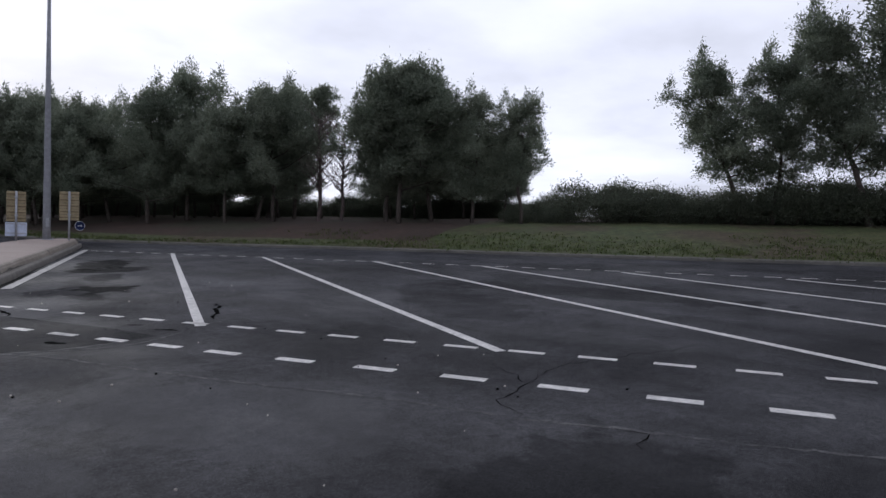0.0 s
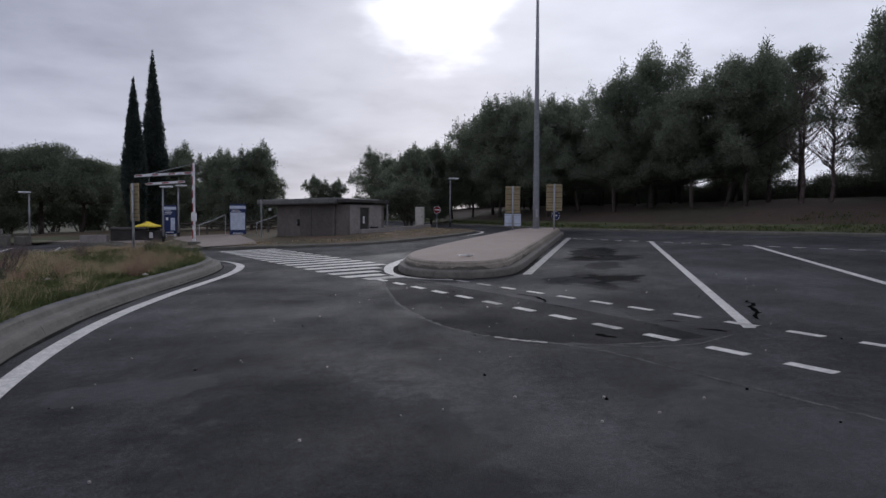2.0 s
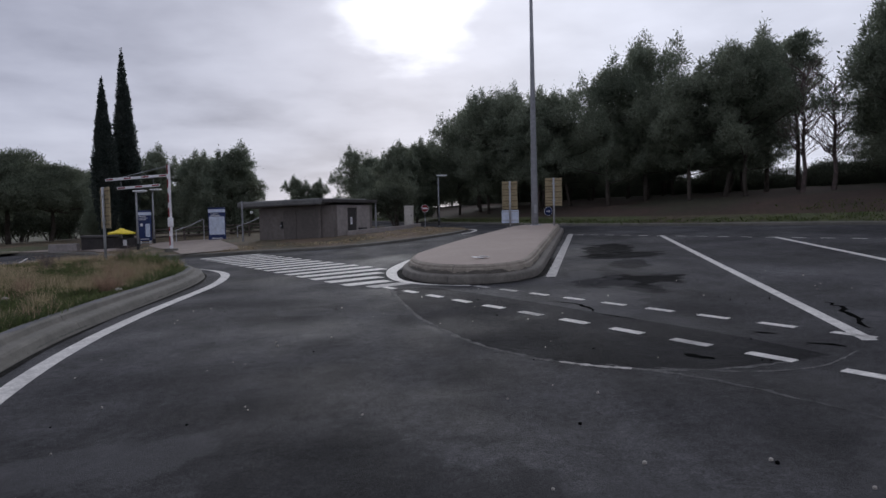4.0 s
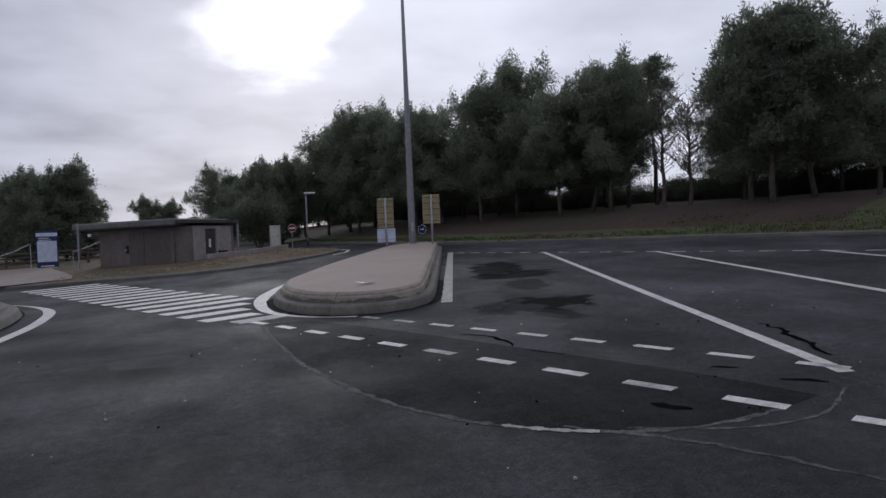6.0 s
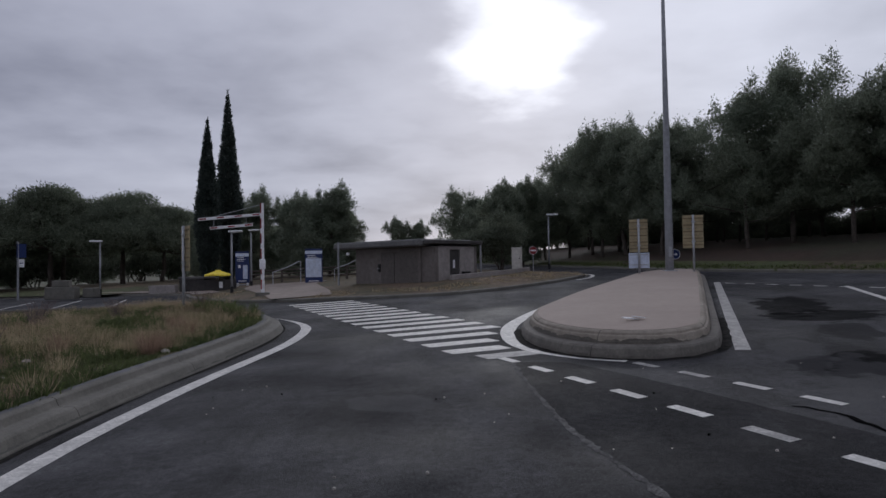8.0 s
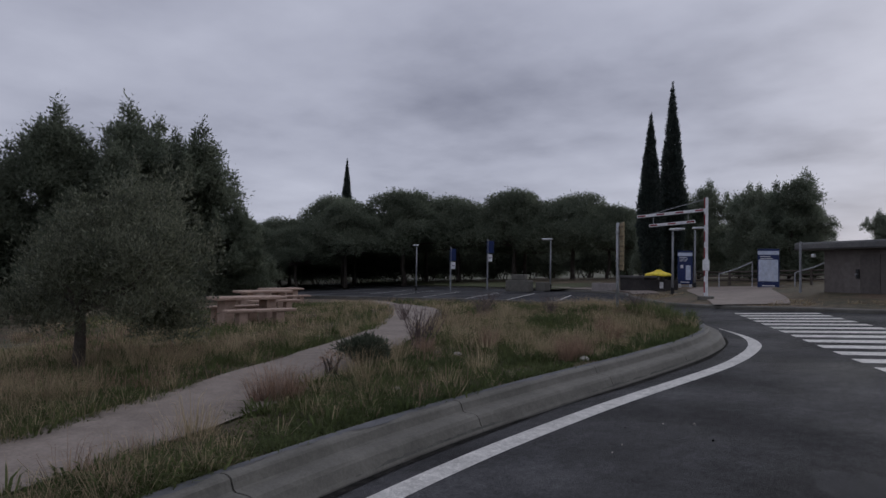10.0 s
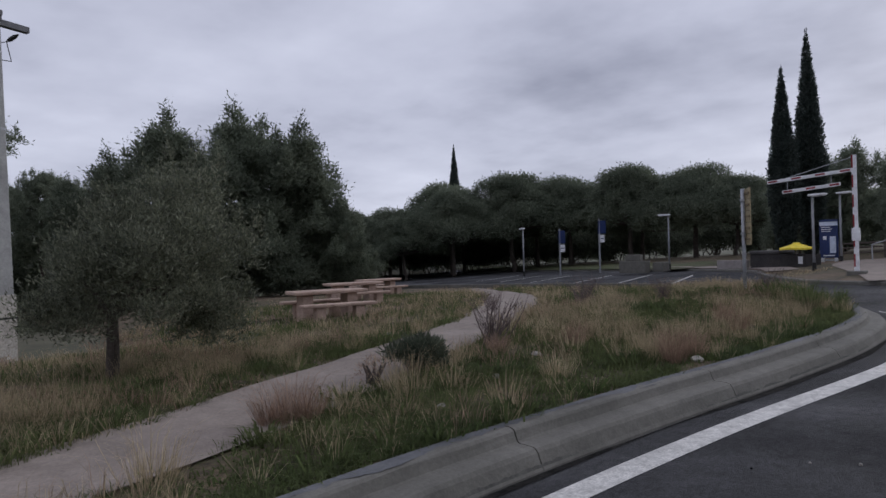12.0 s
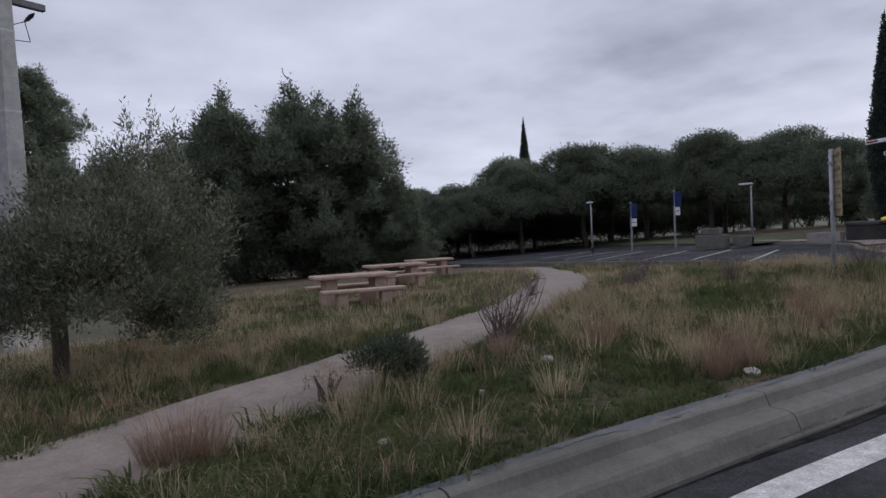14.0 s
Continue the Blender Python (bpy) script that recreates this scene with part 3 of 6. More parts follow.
def ragged_film(name, line, a, b, lo, hi, seed, label, mt=None):
    """A ragged film on the kerb, from profile point a towards b."""
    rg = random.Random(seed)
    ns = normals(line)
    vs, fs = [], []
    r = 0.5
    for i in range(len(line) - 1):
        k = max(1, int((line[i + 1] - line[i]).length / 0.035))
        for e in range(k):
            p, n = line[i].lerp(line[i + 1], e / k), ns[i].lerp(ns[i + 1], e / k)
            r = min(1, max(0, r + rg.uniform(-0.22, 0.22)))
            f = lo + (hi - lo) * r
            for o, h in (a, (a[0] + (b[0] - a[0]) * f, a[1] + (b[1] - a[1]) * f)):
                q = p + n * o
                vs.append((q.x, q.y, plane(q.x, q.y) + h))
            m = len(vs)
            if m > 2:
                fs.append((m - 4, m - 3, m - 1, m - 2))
    tagged(obj(name, vs, fs, mt or M_KERBFOOT), label, "stain", kind="structure")


NEAR_KERB = LEFT_KERB[20:]
# the lowest part of the kerb face is darker, with a ragged upper edge
ragged_film("kerb_foot_band", NEAR_KERB, (-0.006, 0.0), (0.05, 0.115), 0.15, 0.6, 3, "ragged dark band along the kerb foot")
ragged_film("kerb_grime_top", NEAR_KERB, (0.485, 0.304), (0.325, 0.296), 0.35, 1.0, 5, "dark weathered film on the kerb's top", M_KERBTOP)
kerb("far_kerb", FAR_KERB, LOW_KERB, "low pale concrete kerb at the foot of a grass bank", 4)
kerb("bank_kerb", BANK_KERB[::-1], LOW_KERB, "low dark concrete kerb before the shelter", 3)


def build_island():
    top = empty("traffic_island", Matrix(), "raised traffic island with stepped concrete kerb and pink gravel top", "traffic island")
    loop = ISLAND[:-1]
    n = len(loop)
    inward = normals(loop, True)
    prof = [(0.0, -0.05), (0.0, 0.05), (0.02, 0.14), (0.045, 0.17), (0.15, 0.185), (0.17, 0.195), (0.195, 0.29), (0.205, 0.305), (0.235, 0.312), (0.245, 0.345), (0.28, 0.368), (0.34, 0.373), (0.44, 0.34)]
    start = 0
    while start < n:
        end = min(start + 5, n)
        seg_i = [(k % n) for k in range(start, end + 1)]
        vs, fs = [], []
        for q, k in enumerate(seg_i):
            s = 0.012 if q == len(seg_i) - 1 else 0
            p = loop[k] - (loop[k] - loop[k - 1]).normalized() * s
            for o, h in prof:
                a = p + inward[k] * o
                vs.append((a.x, a.y, plane(a.x, a.y) + h))
            if q:
                w = len(prof)
                for e in range(w - 1):
                    fs.append(((q - 1) * w + e, q * w + e, q * w + e + 1, (q - 1) * w + e + 1))
        w = len(prof)
        for nm, q0, q1, mt in (("foot_stone", 0, 5, M_ISLEFOOT), ("kerb_stone", 5, w - 1, M_ISLEKERB)):
            obj(nm, vs, [f for k, f in enumerate(fs) if q0 <= k % (w - 1) < q1], mt, top)
        start = end
    cx = sum((p for p in loop), Vector((0, 0))) / n
    vs, fs = [], []
    rows = [(0.33, 0.378)]
    axis_a, axis_b = Vector((0.7, 19.0)), Vector((5.9, 33.4))
    for i, p in enumerate(loop):
        for o, h in rows[:1]:
            a = p + inward[i] * o
            vs.append((a.x, a.y, plane(a.x, a.y) + h))
        t = max(0, min(1, (p - axis_a).dot(axis_b - axis_a) / (axis_b - axis_a).length_squared))
        c = axis_a.lerp(axis_b, t)
        for f, h in ((0.45, 0.40), (0.9, 0.43)):
            a = p.lerp(c, f)
            vs.append((a.x, a.y, plane(a.x, a.y) + h))
        vs.append((c.x, c.y, plane(c.x, c.y) + 0.435))
    for i in range(n):
        j = (i + 1) % n
        for k in range(3):
            fs.append((i * 4 + k, j * 4 + k, j * 4 + k + 1, i * 4 + k + 1))
    obj("topping", vs, fs, M_TOPPING, top, True, "pink gravel topping")
    return top


build_island()


# ---- road markings ----
def strip(a, b, w, dz=0.004):
    a, b = Vector(a), Vector(b)
    d = (b - a).normalized()
    nn = Vector((-d.y, d.x)) * w / 2
    return [a - nn, b - nn, b + nn, a + nn]


DASH_DIR = Vector((0.4303, -0.9027))


def marking(name, poly, label, group="", mt=M_PAINT):
    ob = patch(name, [tuple(p) for p in poly], 0.005, mt)
    return tagged(ob, label, "road marking", group, "structure")


def build_markings():
    side = Vector((0.955, 0.297))
    # two rows of dashes along the mouths of the bays
    for k in range(-1, 27):
        c = Vector((-0.69, 16.24)) + Vector((0.399, -0.855)) * min(k, 10) + Vector((0.468, -0.93)) * max(0, k - 10)
        marking("lane_dash", strip(c - DASH_DIR * 0.25, c + DASH_DIR * 0.25, 0.14), "short white painted lane dash on asphalt", "outer dash row", M_PAINT if k not in (4, 7) else M_PAINT_WORN)
    for k in range(-1, 26):
        c = Vector((0.735, 16.18)) + Vector((0.3875, -0.777)) * k
        marking("bay_dash", strip(c - DASH_DIR * 0.23, c + DASH_DIR * 0.23, 0.12), "short white painted dash across the bay mouths", "inner dash row", M_PAINT if k > 1 else M_PAINT_WORN)
    for k in range(0, 46):
        c = Vector((7.4, 30.5)) + Vector((0.375, -0.775)) * k
        marking("far_dash", strip(c - DASH_DIR * 0.22, c + DASH_DIR * 0.22, 0.11), "short white dash at the far end of the bays", "far dash row")
    near = [(3.80, 9.68), (5.95, 5.54), (8.38, 1.32), (10.35, -2.9), (12.0, -7.1)]
    far = [(9.36, 26.85), (11.28, 22.8), (13.33, 18.5), (14.9, 14.75), (16.6, 10.7)]
    for a, b in zip(near, far):
        marking("bay_line", strip(a, b, 0.155), "long white painted line between lorry bays", "bay lines")
    marking("bay_line", strip((13.9, -11.3), (18.4, 6.8), 0.155), "long white painted line between lorry bays", "bay lines")
    # edge line round the grass kerb
    tip = next(i for i, p in enumerate(LEFT_KERB) if p.y > 21.0)
    end = next(i for i, p in enumerate(LEFT_KERB) if p.y > 26.0)
    nn = normals(LEFT_KERB)
    edge = [p - n * (0.37 + 0.09 * smooth(8.0, 14.0, p.y) + 0.10 * smooth(0, 8, i - tip + 10) * (1 - smooth(4, 14, i - tip))) for i, (p, n) in enumerate(zip(LEFT_KERB, nn))]
    tagged(ribbon("edge_line", edge[20:end], 0.25, 0.005, M_PAINT, taper=lambda t: 1 if t < 0.93 else max(0.15, (1 - t) / 0.07)), "white painted edge line along the stepped kerb", "road marking", kind="structure")
    # white line round the island's near end
    nose = spline([(0.35, 25.3), (-0.3, 23.3), (-0.80, 21.4), (-0.95, 20.0), (-0.90, 18.7), (-0.62, 17.75), (-0.1, 17.0), (0.55, 16.5)], 0.3)
    tagged(ribbon("island_line", nose, 0.22, 0.006, M_PAINT, taper=lambda t: 0.5 + 1.0 * math.sin(math.pi * min(1, t * 1.15 + 0.02)) if t < 0.85 else 0.5), "white painted line round the island nose", "road marking", kind="structure")
    marking("island_side_line", strip((2.36, 16.95), (7.25, 31.3), 0.22), "worn white line beside the traffic island", mt=M_PAINT_WORN)
    # zebra crossing
    for k in range(17):
        c = Vector((-2.08, 18.12)) + Vector((-0.43, 0.87)) * (k - 1)
        length = [1.5, 1.05, 1.32, 1.8, 2.36][k] if k < 5 else 2.42
        if k == 0:
            c = Vector((-1.5, 17.45))
        h = Vector((-0.11, 0.215))
        a, b = c, c + side * length
        marking("zebra_stripe", [a - h, b - h, b + h, a + h], "white painted stripe of a zebra crossing", "zebra crossing", M_PAINT_WORN if k == 0 else M_PAINT)
    # tip of the bank
    tagged(ribbon("bank_line", spline([(3.2, 37.8), (4.05, 39.2), (4.6, 41.6), (4.2, 43.6)], 0.4), 0.2, 0.005, M_PAINT), "white painted line round the kerb tip", "road marking", kind="structure")


build_markings()


# ---- trees ----
def leaves(name, blobs, count, size, mt, parent, seed, slim=0.55, hollow=0.55, up=0.35, loose=0.18):
    """A crown: small bent leaf sprays strewn in and on lumps (centre, radii)."""
    rg = np.random.default_rng(seed)
    vol = np.array([b[1][0] * b[1][1] * b[1][2] for b in blobs]) ** (2 / 3)
    pick = rg.choice(len(blobs), count, p=vol / vol.sum())
    c = np.array([b[0] for b in blobs])[pick]
    r = np.array([b[1] for b in blobs])[pick]
    d = rg.normal(size=(count, 3))
    d /= np.linalg.norm(d, axis=1)[:, None]
    d[:, 2] = np.where(d[:, 2] < -0.55, -d[:, 2] * 0.6, d[:, 2])
    rad = (hollow + (1 - hollow) * rg.random(count) ** 0.6) * (1 + loose * rg.normal(size=count))
    p = c + d * r * rad[:, None]
    u = d * 0.6 + rg.normal(size=(count, 3)) * 0.6 + np.array([0, 0, up])
    u /= np.linalg.norm(u, axis=1)[:, None]
    w = np.cross(u, rg.normal(size=(count, 3)))
    w /= np.linalg.norm(w, axis=1)[:, None]
    s = size * (0.55 + 0.9 * rg.random(count))[:, None]
    tip, mid1, mid2 = p + u * s, p + u * s * 0.35 + w * s * slim * 0.5, p + u * s * 0.45 - w * s * slim * 0.5
    V = np.stack([p, mid1, tip, mid2], 1).reshape(-1, 3)
    me = bpy.data.meshes.new(name)
    me.vertices.add(4 * count)
    me.vertices.foreach_set("co", V.ravel())
    me.loops.add(4 * count)
    me.loops.foreach_set("vertex_index", np.arange(4 * count))
    me.polygons.add(count)
    me.polygons.foreach_set("loop_start", np.arange(0, 4 * count, 4))
    me.polygons.foreach_set("loop_total", np.full(count, 4))
    me.update()
    me.validate()
    me.materials.append(mt)
    ob = new(name, me)
    ob.parent = parent
    return ob


def bent(rg, a, b, k=4, wob=0.1):
    a, b = Vector(a), Vector(b)
    L = (b - a).length
    out = []
    for i in range(k + 1):
        t = i / k
        o = Vector((rg.uniform(-1, 1), rg.uniform(-1, 1), rg.uniform(-0.5, 0.5))) * wob * L * (math.sin(math.pi * t))
        out.append(a.lerp(b, t) + o)
    return out


def pine(seed, height, spread, base=0.25, label="", lean=0.05, dense=16000, size=0.26, mt=None, limbs=True, tip=None):
    """Aleppo pine: leaning trunk, spreading limbs, a dense uneven crown with upright tips."""
    rg = random.Random(seed)
    top = empty("pine_tree", Matrix(), label or "tall dark green pine with an uneven crown", "tree", "pine wood")
    blobs = []
    tipp = Vector((rg.uniform(-1, 1) * lean * height, rg.uniform(-1, 1) * lean * height, height * 0.93))
    if tip:
        tipp = Vector((*tip, height * 0.93))
    tr = bent(rg, Vector((0, 0, -0.5)), tipp, 6, 0.03)
    r0 = 0.011 * height + 0.05
    part("trunk", tubed(tr, [r0 * (1 - 0.85 * i / 6) for i in range(7)], 8), M_BARK, top, smooth_faces=True)
    n = int(14 + height * 1.2)
    for i in range(n):
        t = base + (0.97 - base) * (i + rg.random()) / n
        f = min(5.99, t * 6)
        a = tr[int(f)].lerp(tr[int(f) + 1], f - int(f))
        ang = i * 2.4 + rg.uniform(-0.6, 0.6)
        q = (t - base) / (1 - base)
        prof = (0.72 + 0.28 * math.sin(math.pi * min(1, q * 1.3))) * (1 - q ** 3.4) ** 0.55
        ln = spread * max(0.24, prof) * rg.uniform(0.5, 1.2)
        b = a + Vector((math.cos(ang) * ln, math.sin(ang) * ln, ln * rg.uniform(0.05, 0.5)))
        if limbs and i % 2 == 0:
            part("limb", tubed(bent(rg, a, b, 3, 0.12), [r0 * 0.35, r0 * 0.25, r0 * 0.16, r0 * 0.06], 5), M_BARK, top, smooth_faces=True)
        for e, fr in enumerate((0.95, 0.6, 0.28)):
            c = a.lerp(b, fr) + Vector((rg.uniform(-.3, .3), rg.uniform(-.3, .3), rg.uniform(-0.1, .5)))
            rr = spread * rg.uniform(0.17, 0.31)
            blobs.append((tuple(c), (rr, rr, rr * rg.uniform(0.6, 1.0))))
            if e == 0:
                # an upright shoot at the limb's end
                blobs.append((tuple(c + Vector((0, 0, rr * 0.9))), (rr * 0.3, rr * 0.3, rr * 1.0)))
                blobs.append((tuple(c + Vector((rg.uniform(-.5, .5) * rr, rg.uniform(-.5, .5) * rr, rr * 0.7))), (rr * 0.22, rr * 0.22, rr * 0.9)))
    for e in range(4):
        rr = spread * rg.uniform(0.08, 0.15)
        blobs.append((tuple(tipp + Vector((rg.uniform(-.6, .6), rg.uniform(-.6, .6), rg.uniform(-1.0, 0.4)))), (rr, rr, rr * 2.4)))
    leaves("crown", blobs, int(dense * 3.3), size * 0.68, mt or M_PINE, top, seed, 0.3, hollow=0.4, loose=0.26)
    return top


def umbrella_pine(seed, height, spread, dense=15000):
    rg = random.Random(seed)
    top = empty("umbrella_pine", Matrix(), "umbrella pine with a broad flat dark crown", "tree", "umbrella pines")
    fork = Vector((rg.uniform(-.3, .3), rg.uniform(-.3, .3), height * 0.4))
    part("trunk", tubed(bent(rg, (0, 0, -0.3), fork, 4, 0.04), [0.32, 0.28, 0.25, 0.23, 0.2], 9), M_BARK, top, smooth_faces=True)
    blobs = []
    n = 34
    for i in range(n):
        ang, rad = i * 2.4, spread * math.sqrt((i + 0.5) / n)
        z = height * (0.88 - 0.46 * (rad / spread) ** 2) * rg.uniform(0.84, 1.04)
        c = Vector((math.cos(ang) * rad, math.sin(ang) * rad, z))
        if i % 2:
            part("limb", tubed(bent(rg, fork, c, 4, 0.06), [0.15, 0.12, 0.09, 0.06, 0.03], 6), M_BARK, top, smooth_faces=True)
        rr = spread * rg.uniform(0.18, 0.38)
        blobs.append((tuple(c), (rr, rr, rr * 0.8)))
        blobs.append((tuple(Vector((c.x * 0.86, c.y * 0.86, c.z + height * 0.05))), (rr, rr, rr * 0.7)))
    leaves("crown", blobs, int(dense * 4.8), 0.24, M_UMBRELLA, top, seed, 0.36, up=0.1, loose=0.10)
    return top


def cypress(seed, height, width):
    top = empty("cypress", Matrix(), "slender dark column of a tall cypress", "tree", "cypresses")
    part("trunk", tubed([(0, 0, -0.3), (0, 0, height * 0.4), (0, 0, height * 0.9)], [0.25, 0.16, 0.03], 8), M_BARK, top, smooth_faces=True)
    rg = random.Random(seed)
    blobs = []
    n = 70
    for i in range(n):
        t = i / (n - 1)
        r = 0.92 * width * (math.sin(math.pi * min(1, 0.10 + 0.42 * t / 0.45)) if t < 0.4 else 1 - ((t - 0.4) / 0.6) ** 1.15 * 0.95) * 0.5
        r = max(0.07, r)
        blobs.append(((rg.uniform(-.12, .12) * r, rg.uniform(-.12, .12) * r, 0.3 + t * (height - 0.5)), (r, r, height / 34 * 1.3)))
    leaves("crown", blobs, 40000, 0.14, M_CYPRESS, top, seed, 0.5, 0.6, 0.8, 0.05)
    return top


def shrub(seed, r, h, mt, name, label, count=2500, size=0.16, cat="shrub", slim=0.55):
    rg = random.Random(seed)
    top = empty(name, Matrix(), label, cat)
    for i in range(5):
        a = i * 1.26
        part("stem", tubed(bent(rg, (0, 0, -0.1), (math.cos(a) * r * 0.5, math.sin(a) * r * 0.5, h * 0.7), 3, 0.1), [0.04, 0.03, 0.02, 0.01], 5), M_BARK, top)
    blobs = [((rg.uniform(-.55, .55) * r, rg.uniform(-.55, .55) * r, h * rg.uniform(0.25, 0.72)), (r * 0.5, r * 0.5, h * 0.3)) for _ in range(9)]
    leaves("crown", blobs, count, size, mt, top, seed, slim)
    return top


def put(ob, x, y, z=None, rz=0, s=1.0, copy=True):
    m = pose(x, y, plane(x, y) if z is None else z, 0, 0, rz)
    if copy:
        o = copy_thing(ob, m)
    else:
        o = ob
        o.matrix_basis = m
    o.scale = (s, s, s)
    return o


def wood_height(x, y):
    """Ground under the wood behind the far kerb."""
    d = min((Vector((x, y)) - p).length for p in FAR_KERB)
    return plane(x, y) + float(np.interp(d, [0, 2.6, 5, 8, 12, 20, 40], [0.1, 0.35, 0.75, 1.0, 1.2, 1.3, 1.4]))


def tree_at(kinds, k, x, y, h, used, rg, z=None):
    """Stand a tree of kind k so that it grows h metres tall."""
    ob, full = kinds[k]
    o = put(ob, x, y, wood_height(x, y) if z is None else z, rg.uniform(0, 360), h / full, copy=k in used)
    used.add(k)
    return o


def build_wood():
    kinds = [(pine(11, 9.5, 3.4, 0.24, lean=0.12), 9.5), (pine(12, 8.6, 3.1, 0.26, lean=0.1), 8.6), (pine(13, 10.5, 3.9, 0.2, lean=0.08), 10.5), (pine(14, 8.0, 3.3, 0.25, lean=0.2), 8.0), (pine(15, 9.0, 2.2, 0.35, dense=7000), 9.0), (pine(16, 10.0, 3.1, 0.27, "leaning airy pine on the bank", dense=14000, tip=(0, 2.4)), 10.0),
             (pine(17, 9.0, 1.5, 0.52, "thin pine with a small crown and bare lower trunk", dense=4200), 9.0)]
    used = set()
    rg = random.Random(5)
    front = [(8.2, 57.2, 8.4), (10, 59.3, 9.4), (10.7, 50.1, 7.6), (13.3, 50.5, 8.0), (14.1, 45.0, 8.6), (16.7, 45.2, 9.8), (17.2, 40.1, 7.2), (19.3, 40.2, 8.1), (19.9, 38.7, 8.4), (24.2, 32.4, 8.4),
             (23.8, 30.6, 9.3), (26.2, 30.3, 8.4), (26.7, 27.4, 7.4), (28.0, 24.7, 7.0), (2.3, 71.8, 7.3), (-0.1, 80, 6.8), (4.9, 66, 7.0), (6.5, 62.6, 7.6), (8.1, 60.8, 9.2), (9.6, 55, 9.0), (11.8, 52.5, 8.2), (-3.5, 91.2, 8.6), (-1.4, 86, 7.4)]
    for i, (x, y, h) in enumerate(front):
        tree_at(kinds, (2, 0, 1, 3)[i % 4] if i != 13 else 4, x, y, h + 0.25, used, rg)
    tree_at(kinds, 6, 24.9, 41.2, 9.8, used, rg)
    tree_at(kinds, 6, 22.8, 41.4, 9.4, used, rg)
    # ranks behind and low ones between
    for i in range(46):
        t = i / 45
        x, y = 6 + 21 * t ** 0.9, 68 - 40 * t
        off = rg.uniform(2.0, 13)
        if 29.3 < math.degrees(math.atan2(x + off * 0.85 + 0.5, y + off * 0.5)) < 34.8:
            continue
        tree_at(kinds, rg.randrange(4), x + off * 0.85 + 0.5, y + off * 0.5, rg.uniform(5.2, 7.2), used, rg)
    # beyond the gap
    for x, y, h, rz in ((34.4, 15.0, 8.6, 15), (35.2, 13.8, 8.0, 120), (36.2, 9.6, 10.4, 5), (37.0, 8.2, 9.6, 200), (37.8, 4.9, 14.6, 20), (38.6, 3.4, 14.0, 140), (39.4, 7.0, 9.0, -20)):
        put(kinds[5][0], x, y, wood_height(x, y), rz, h / 10, copy=5 in used)
        used.add(5)
    for x, y, h in ((40.0, 2.0, 11.5), (39, -1, 10), (37.5, -4, 9), (41, 4, 10), (40, -6, 9), (43, -11, 9)):
        tree_at(kinds, (1, 3, 0, 2)[int(x + y) % 4], x, y, h + 0.5, used, rg)
    # hedge that closes the gap and the back of the wood
    h = tagged(shrub(31, 2.6, 3.2, M_SHRUB, "hedge_bush", "dense dark hedge bush on the bank", 18000, 0.10), group="hedge")
    first = True
    for x, y, s in [(30.0, 23.6, .62), (31.1, 21.6, .85), (32.0, 20.0, 1.0), (32.8, 18.4, .85), (33.7, 16.7, .95), (34.8, 14.9, 1.0), (35.7, 13, 1.1), (36.5, 11.2, 1.1), (37.3, 9.5, 1.1), (37.9, 7.5, 1.1), (38.5, 5.5, 1.1), (29, 25.5, .65), (31, 25, .7), (33.5, 21, .8)]:
        put(h, x, y, wood_height(x, y) - 0.7, rg.uniform(0, 360), s * (1.12 if 20.5 < y < 22.5 else 0.86), copy=not first)
        if x > 31.9:
            put(h, x + 1.9, y + 0.9, wood_height(x, y) - 1.2, rg.uniform(0, 360), s * 0.8)
        first = False
    for i in range(56):
        t = i / 55
        x, y = 12 + 26 * t + rg.uniform(-1, 1), 84 - 54 * t + rg.uniform(-1, 1)
        put(h, x, y, wood_height(x, y) - 1.1, rg.uniform(0, 360), rg.uniform(0.65, 0.95) * (1.55 if t < 0.3 else 1.0))
    return h, kinds


HEDGE, PINES = build_wood()


def bare_tree(x, y, h):
    rg = random.Random(77)
    top = empty("bare_tree", pose(x, y, wood_height(x, y)), "leafless thin tree with fine pinkish twigs among pines", "tree")
    bm = bmesh.new()
    part("trunk", tubed(bent(rg, (0, 0, -0.3), (0.3, 0.2, h * 0.9), 5, 0.03), [0.14, 0.11, 0.09, 0.06, 0.04, 0.015], 7), M_TWIG, top)
    for i in range(70):
        z = h * rg.uniform(0.2, 0.85)
        a = rg.uniform(0, 6.28)
        p = Vector((0.3 * z / h, 0.2 * z / h, z))
        ln = rg.uniform(0.6, 2.2)
        q = p + Vector((math.cos(a) * ln * 0.8, math.sin(a) * ln * 0.8, ln * 0.7))
        tube(bm, bent(rg, p, q, 3, 0.1), [0.03, 0.02, 0.013, 0.006], 4, False)
        for e in range(6):
            s = p.lerp(q, rg.uniform(0.4, 1))
            tube(bm, bent(rg, s, s + Vector((rg.uniform(-.6, .6), rg.uniform(-.6, .6), rg.uniform(0.1, .8))), 2, 0.1), [0.011, 0.008, 0.004], 3, False)
    part("twig", bm, M_TWIG, top)


bare_tree(22.0, 36.8, 7.6)
bare_tree(23.3, 36.1, 6.6)


